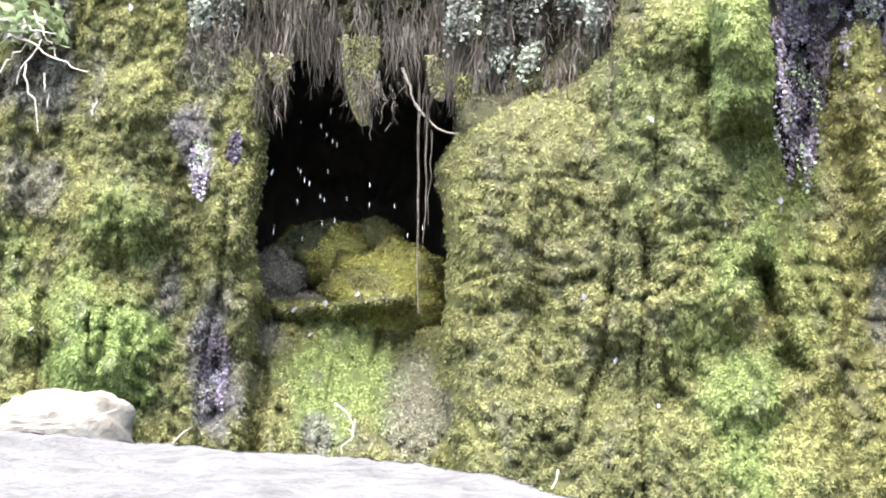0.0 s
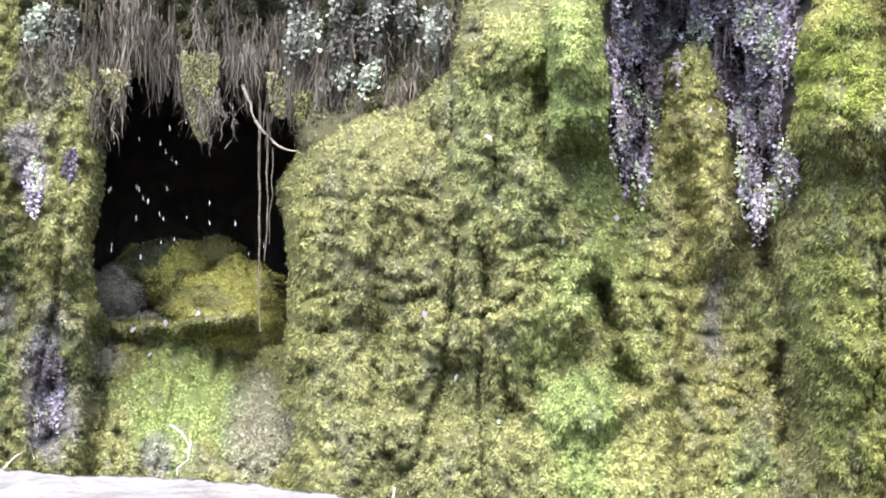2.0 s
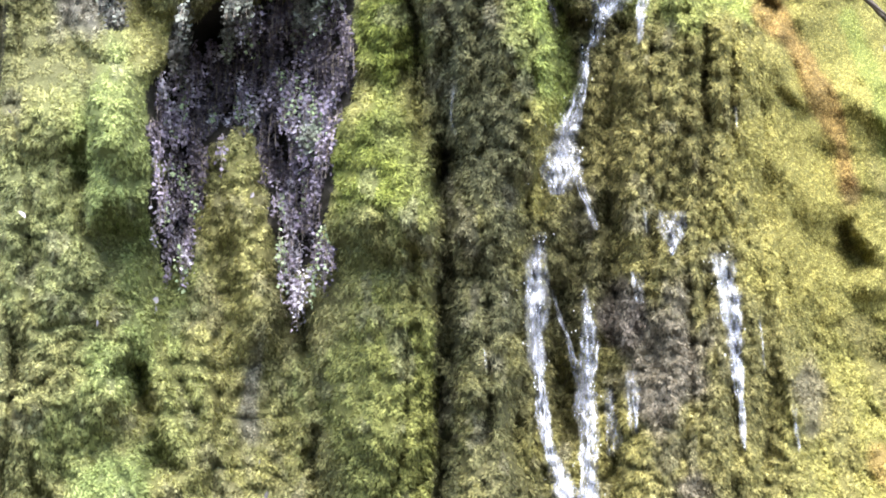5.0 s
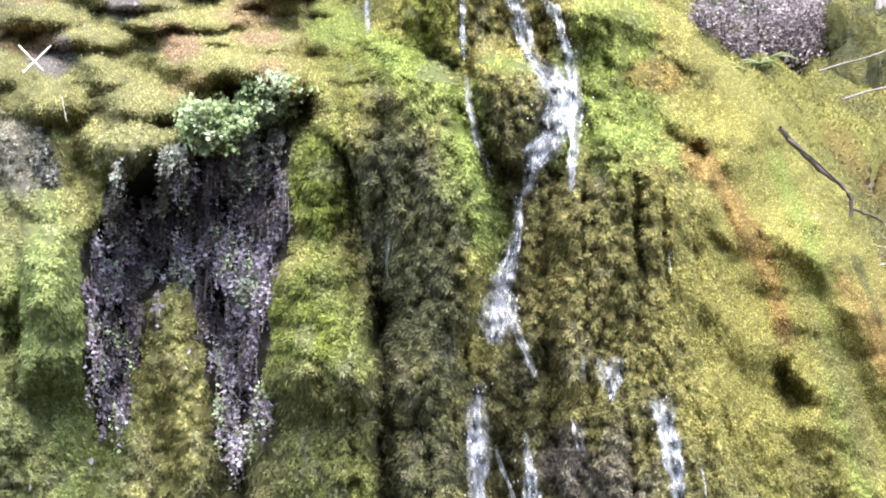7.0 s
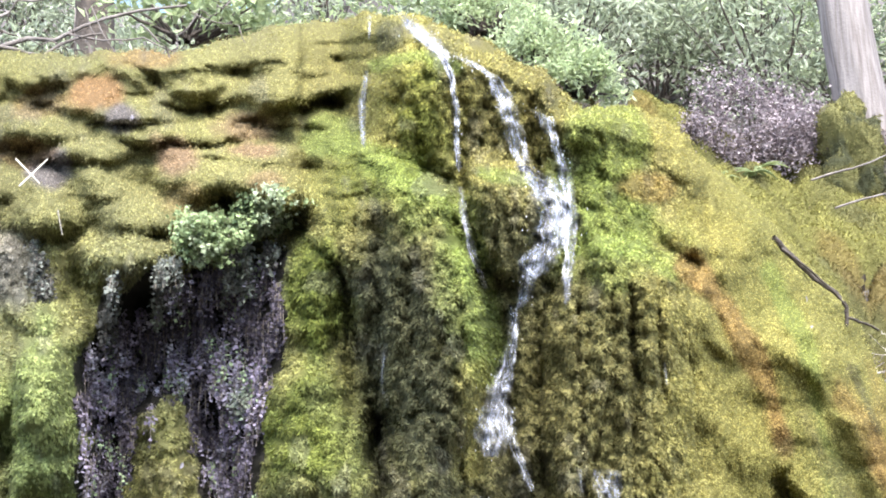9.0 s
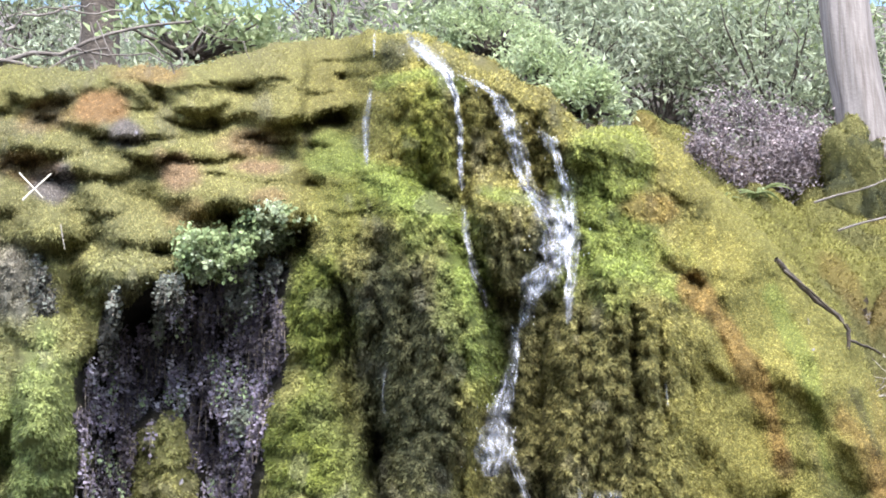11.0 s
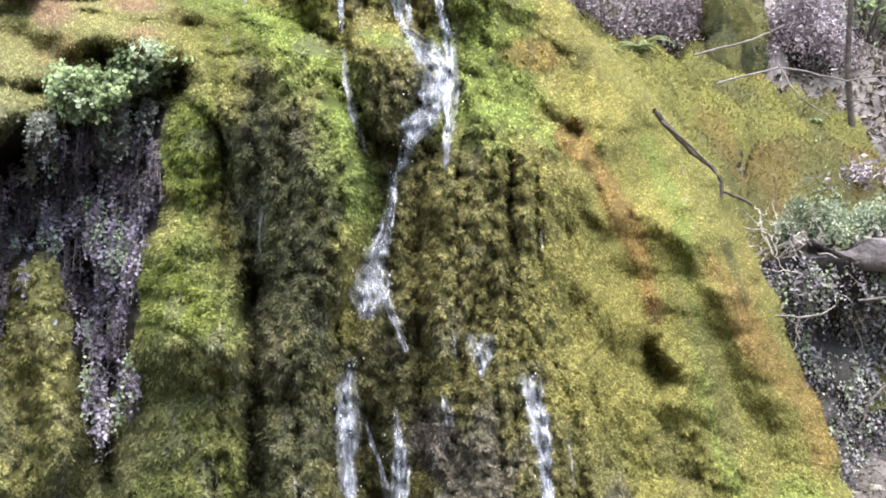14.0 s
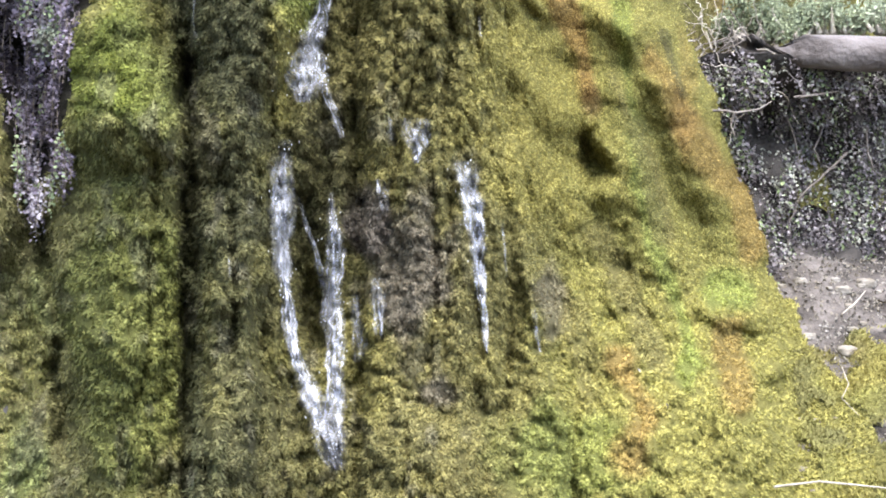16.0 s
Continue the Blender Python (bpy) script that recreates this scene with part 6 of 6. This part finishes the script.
def foot_here(x, y):
    bare = np.zeros(np.shape(x))
    for pts in BARE:
        bare = np.maximum(bare, np.where(inside(x, y, pts), 1.0, step(0.10, 0.0, near_line(x, y, pts + pts[:1]))))
    return (fbm(x * 6, y * 6, 18, 3) + 0.20 - 0.20 * bare) > 0.5


moss_sheet("moss_bank", "yellow-green moss blanket over the hillside bank", 1.7, 4.3, 5.85, 8.2, bank_here, 130000, 0.20, 0.78, 55)
moss_sheet("moss_carpet", "yellow-green moss carpet creeping over pale soil", 1.2, 3.4, 3.9, 5.2, foot_here, 80000, 0.05, 0.95, 56, 0.15)
r2 = np.random.default_rng(57)

# leaf litter and brushwood on the open soil of the bank
LITTER = simple("leaf_litter", ((0.3, (0.036, 0.0274, 0.0202)), (0.5, (0.0936, 0.072, 0.054)), (0.7, (0.173, 0.151, 0.122))), 12, 0.8, 0.0, 60, 0.3, island=0.5)
lx, ly = r2.uniform(1.2, 6.0, 21000), r2.uniform(5.9, 9.5, 21000)
v, f = leaves(np.stack([lx, ly, ground_z(lx, ly) + 0.006], -1), 0.045, r2, np.array((0, -0.2, 0.35)), 0.8, 0.4, 0.5)
thing("leaf_litter", "brown and grey leaf litter on the hillside", "leaf litter", kind="stuff", data=mesh_np("leaf_litter", v, f, LITTER, False))

cx, cy = r2.uniform(2.2, 3.7, 7000), r2.uniform(4.3, 5.8, 7000)
v, f = leaves(np.stack([cx, cy, ground_z(cx, cy) + 0.002], -1), 0.016, r2, np.array((0, -0.2, 0.3)), 0.8, 0.5, 0.8)
thing("soil_crumbs", "loose crumbs and bark bits on the pale soil slope", "debris", kind="stuff", data=mesh_np("soil_crumbs", v, f, TAN_ROCK, False))

# fallen log with its dark underside, and the tangle of dead branches round it
lp = [Vector(p) for p in ((3.051, 5.950, 2.556), (3.035, 5.900, 2.548), (3.020, 5.800, 2.536), (3.214, 5.720, 2.522), (3.380, 5.640, 2.505), (3.625, 5.600, 2.501), (4.106, 5.500, 2.496))]
log = thing("log", "fallen pale weathered log across the bank", "log")
v, f = tube(lp, [0.002, 0.05, 0.066, 0.075, 0.078, 0.08, 0.08], 18)
v = [tuple(Vector(q) + Vector((0, 0.02, 0.025)) * noise.noise(Vector(q) * 9)) for q in v]
part("trunk", mesh_np("trunk", v, f, LOG_BARK), log)
rb = random.Random(17)
for k in range(110):
    p0 = Vector((2.953, 5.900, 2.523)) + Vector((rb.gauss(0, 0.09), rb.uniform(-0.15, 0.15), rb.gauss(0, 0.08)))
    p1 = p0 + Vector((rb.gauss(0, 0.16), rb.uniform(-0.1, 0.1), rb.gauss(-0.04, 0.13)))
    v, f = tube(wiggle(p0, p1, 8, 0.018, rb), [0.0042 * rb.uniform(0.5, 1) * (1 - 0.08 * i) for i in range(9)], 5)
    thing("dead_twig", "grey dead twig tangled at the end of the log", "twig", "dead twigs by the log", data=mesh_np("dead_twig", v, f, DRY_TWIG if k % 2 else GREY_TWIG))
for label, pts in (
        ("thin bare root hanging under the log", ((3.373, 5.900, 2.604), (3.278, 5.900, 2.403), (3.237, 5.900, 2.279), (3.293, 5.900, 2.121), (3.315, 5.900, 2.048))),
        ("bare branch reaching out from the log", ((3.164, 5.700, 2.323), (3.391, 5.700, 2.355), (3.562, 5.800, 2.501), (3.710, 5.900, 2.559))),
        ("thin bare root hanging on the dark bank", ((3.486, 5.900, 2.313), (3.375, 5.900, 2.124), (3.459, 5.900, 2.040), (3.571, 5.900, 2.055))),
        ("thin bare root hanging on the dark bank", ((3.481, 5.800, 2.107), (3.263, 5.800, 1.920), (3.202, 5.800, 1.811), (3.197, 5.800, 1.702))),
        ("thin bare root curling on the dark bank", ((3.577, 5.800, 2.220), (3.606, 5.800, 2.037), (3.704, 5.800, 1.954))),
        ("dry stem leaning over the moss", ((2.595, 5.500, 2.233), (2.787, 5.500, 2.223), (3.004, 5.600, 2.287))),
        ("dry stem hanging against the moss", ((2.782, 5.500, 2.222), (2.787, 5.500, 2.133))),
        ("bare branch on the wooded bank", ((2.837, 6.300, 3.388), (3.206, 6.400, 3.517), (3.558, 6.400, 3.471), (3.958, 6.400, 3.544))),
        ("bare branch on the wooded bank", ((2.687, 6.200, 3.486), (2.941, 6.200, 3.567), (3.196, 6.300, 3.695))),
        ("bare branch on the wooded bank", ((3.156, 6.300, 3.500), (3.209, 6.200, 3.313), (3.346, 6.200, 3.239)))):
    pts = [Vector(p) for p in pts]
    fine = []
    for i in range(len(pts) - 1):
        fine += wiggle(pts[i], pts[i + 1], 5, 0.008, rb)[:-1]
    fine.append(pts[-1])
    v, f = tube(fine, [0.0055 * (1 - 0.5 * i / len(fine)) for i in range(len(fine))], 6)
    thing("bare_branch", label, "branch", data=mesh_np("bare_branch", v, f, GREY_TWIG))
for pts, rad in ((((2.137, 5.350, 2.993), (2.258, 5.400, 2.899), (2.365, 5.420, 2.822), (2.457, 5.450, 2.746), (2.451, 5.460, 2.676)), 0.012), (((2.456, 5.450, 2.708), (2.651, 5.600, 2.690)), 0.006)):
    fine = [q for p0, p1 in zip(pts, pts[1:]) for q in wiggle(p0, p1, 5, 0.006, rb)[:-1]] + [Vector(pts[-1])]
    v, f = tube(fine, [rad * (1 - 0.35 * i / len(fine)) for i in range(len(fine))], 8)
    thing("dead_branch", "dark dead branch lying across the moss", "branch", data=mesh_np("dead_branch", v, f, DARK_BARK))
rosette("broad_leaved_plant", "green plant with broad pale leaves on the mossy bank", Vector((3.631, 6.891, 3.279)) + Vector((0, 0, 0.12)), 14, 0.10, 78)
trunk("sapling", "thin dark bare sapling on the bank", Vector((3.809, 6.803, 3.231)) - Vector((0, 0, 0.08)), (3.555, 6.200, 4.853), 0.017, 0.010, DARK_BARK, 9, 0.2)

# bare branches hanging in from the side above the terraces
for k, (p0, p1, rad) in enumerate((((-1.123, 6.200, 3.852), (-0.099, 6.400, 4.268), 0.022), ((-1.083, 6.200, 3.929), (-0.453, 6.300, 4.076), 0.02), ((-0.595, 6.300, 4.069), (-0.041, 6.200, 3.965), 0.009), ((-0.764, 6.200, 3.931), (-0.528, 6.000, 3.657), 0.007),
                                   ((-0.523, 6.300, 4.046), (-0.221, 6.100, 3.780), 0.007), ((-0.877, 6.100, 3.751), (-0.614, 6.000, 3.606), 0.007), ((-0.324, 6.200, 3.939), (-0.393, 6.000, 3.638), 0.006), ((-0.248, 6.100, 3.878), (-0.335, 6.000, 3.580), 0.006),
                                   ((-0.652, 6.300, 4.275), (-0.439, 6.200, 3.883), 0.006), ((-0.603, 6.200, 3.926), (-0.546, 6.000, 3.560), 0.006), ((-0.880, 6.300, 4.132), (-0.519, 6.400, 4.326), 0.012))):
    branch_thing("bare_branch", "thin bare grey branch reaching over the terraces", "branch", [(p0, p1, rad * 0.6, 0.03, 0.02)], GREY_TWIG, 40 + k, "bare branches")
rw = random.Random(77)
for k in range(22):
    p0 = Vector((-0.627, 6.000, 3.871)) + Vector((rw.uniform(-0.5, 0.75), rw.uniform(-0.2, 0.3), rw.uniform(-0.05, 0.35)))
    p1 = p0 + Vector((rw.gauss(0, 0.22), rw.uniform(-0.15, 0.05), -abs(rw.gauss(0.12, 0.18))))
    branch_thing("bare_branch", "thin bare grey twig over the mossy terraces", "branch", [(p0, p1, rw.uniform(0.0025, 0.005), 0.03, 0.0)], GREY_TWIG, 300 + k, "bare branches")
for k, (p0, p1) in enumerate((((-2.655, 4.300, 2.262), (-2.384, 4.300, 2.135)), ((-2.575, 4.300, 2.331), (-2.493, 4.300, 2.178)), ((-2.696, 4.300, 2.308), (-2.494, 4.300, 2.257)), ((-2.603, 4.300, 2.172), (-2.555, 4.300, 1.950)), ((-2.544, 4.300, 2.241), (-2.633, 4.300, 2.102)),
                              ((-2.694, 4.300, 2.139), (-2.574, 4.300, 2.260)), ((-2.533, 4.300, 2.135), (-2.524, 4.300, 2.029)), ((-2.383, 4.350, 2.067), (-2.378, 4.350, 1.987)))):
    branch_thing("dry_stem", "thin dry stem trailing down the moss", "stem", [(p0, p1, 0.004, 0.012, 0.0)], DRY_TWIG, 60 + k, "dry stems")

# the undercut bank below the log: overhang shade painted as near-black rock, with grey ferns
bu, bv = np.meshgrid(np.linspace(2.45, 5.2, 110), np.linspace(0, 1, 40))
z0 = np.interp(bu, (2.4, 3.0, 4.0, 5.2), (1.15, 1.30, 1.45, 1.5))
z1 = np.interp(bu, (2.4, 2.8, 3.2, 5.2), (2.25, 2.50, 2.50, 2.45))
BZ = z0 + (z1 - z0) * bv
BY = np.interp(bu, (2.4, 2.8, 3.6, 5.2), (5.75, 5.55, 5.55, 5.3)) + 0.45 * np.sin(bv * math.pi * 0.55) - 0.22 * step(0.8, 1.0, bv) + 0.40 * (fbm(bu * 5, BZ * 4, 15, 5) - 0.5)
idx = np.arange(bu.size).reshape(bu.shape)
thing("bank", "undercut rock bank below the log, overhang shade painted in its dark colour", "bank", kind="structure",
      data=mesh_np("bank", np.stack([bu, BY, BZ], -1).reshape(-1, 3), np.stack([idx[:-1, :-1], idx[:-1, 1:], idx[1:, 1:], idx[1:, :-1]], -1).reshape(-1, 4), SHADED_BANK_ROCK))
rng = np.random.default_rng(44)
pu, pv = rng.integers(0, 110, 2600), rng.integers(2, 40, 2600)
root = np.stack([bu[pv, pu], BY[pv, pu], BZ[pv, pu]], -1)
dense = fbm(root[:, 0] * 4.5, root[:, 2] * 4.5, 19, 3) + 0.16 * step(3.3, 2.8, root[:, 0])
root = root[dense + rng.normal(0, 0.03, len(root)) > 0.44]
fronds = 5
root = np.repeat(root, fronds, 0) + rng.normal(0, 0.012, (len(root) * fronds, 3))
reach = rng.uniform(0.05, 0.13, (len(root), 1)) * np.stack([rng.normal(0, 0.5, len(root)), -rng.uniform(0.25, 0.7, len(root)), np.full(len(root), -0.8)], -1)
along = np.linspace(0.1, 1, 10)[None, :, None]
bp = (root[:, None] + reach[:, None] * along + np.array((0, 0, -0.05)) * along ** 2).reshape(-1, 3) + rng.normal(0, 0.006, (len(root) * 10, 3))
v, f = leaves(bp, 0.017, rng, np.array((0, -0.6, -0.5)), 0.7, 0.3, 0.8)
pal = np.array([(0.25, 0.23, 0.26), (0.09, 0.08, 0.09), (0.36, 0.37, 0.34), (0.2, 0.26, 0.14)])
mc = np.repeat(pal[rng.choice(4, len(root), p=(0.4, 0.3, 0.18, 0.12))], 10, 0) * rng.uniform(0.75, 1.2, (len(bp), 1))
thing("fern_bank", "grey maidenhair ferns hanging on the dark bank", "ferns", kind="stuff", data=mesh_np("fern_bank", v, f, FERN, False, np.repeat(mc, 4, 0)))

# stones on the soil slope
for k in range(130):
    x, y = rng.uniform(2.2, 3.6), rng.uniform(4.4, 5.6)
    s = rng.uniform(0.01, 0.04)
    thing("stone", "small pale grey stone on the soil slope", "stone", "stones on the slope", data=stone_mesh("stone", on_ground(x, y), (s, s * 0.8, s * 0.6), 200 + k, TAN_ROCK, 0.5))
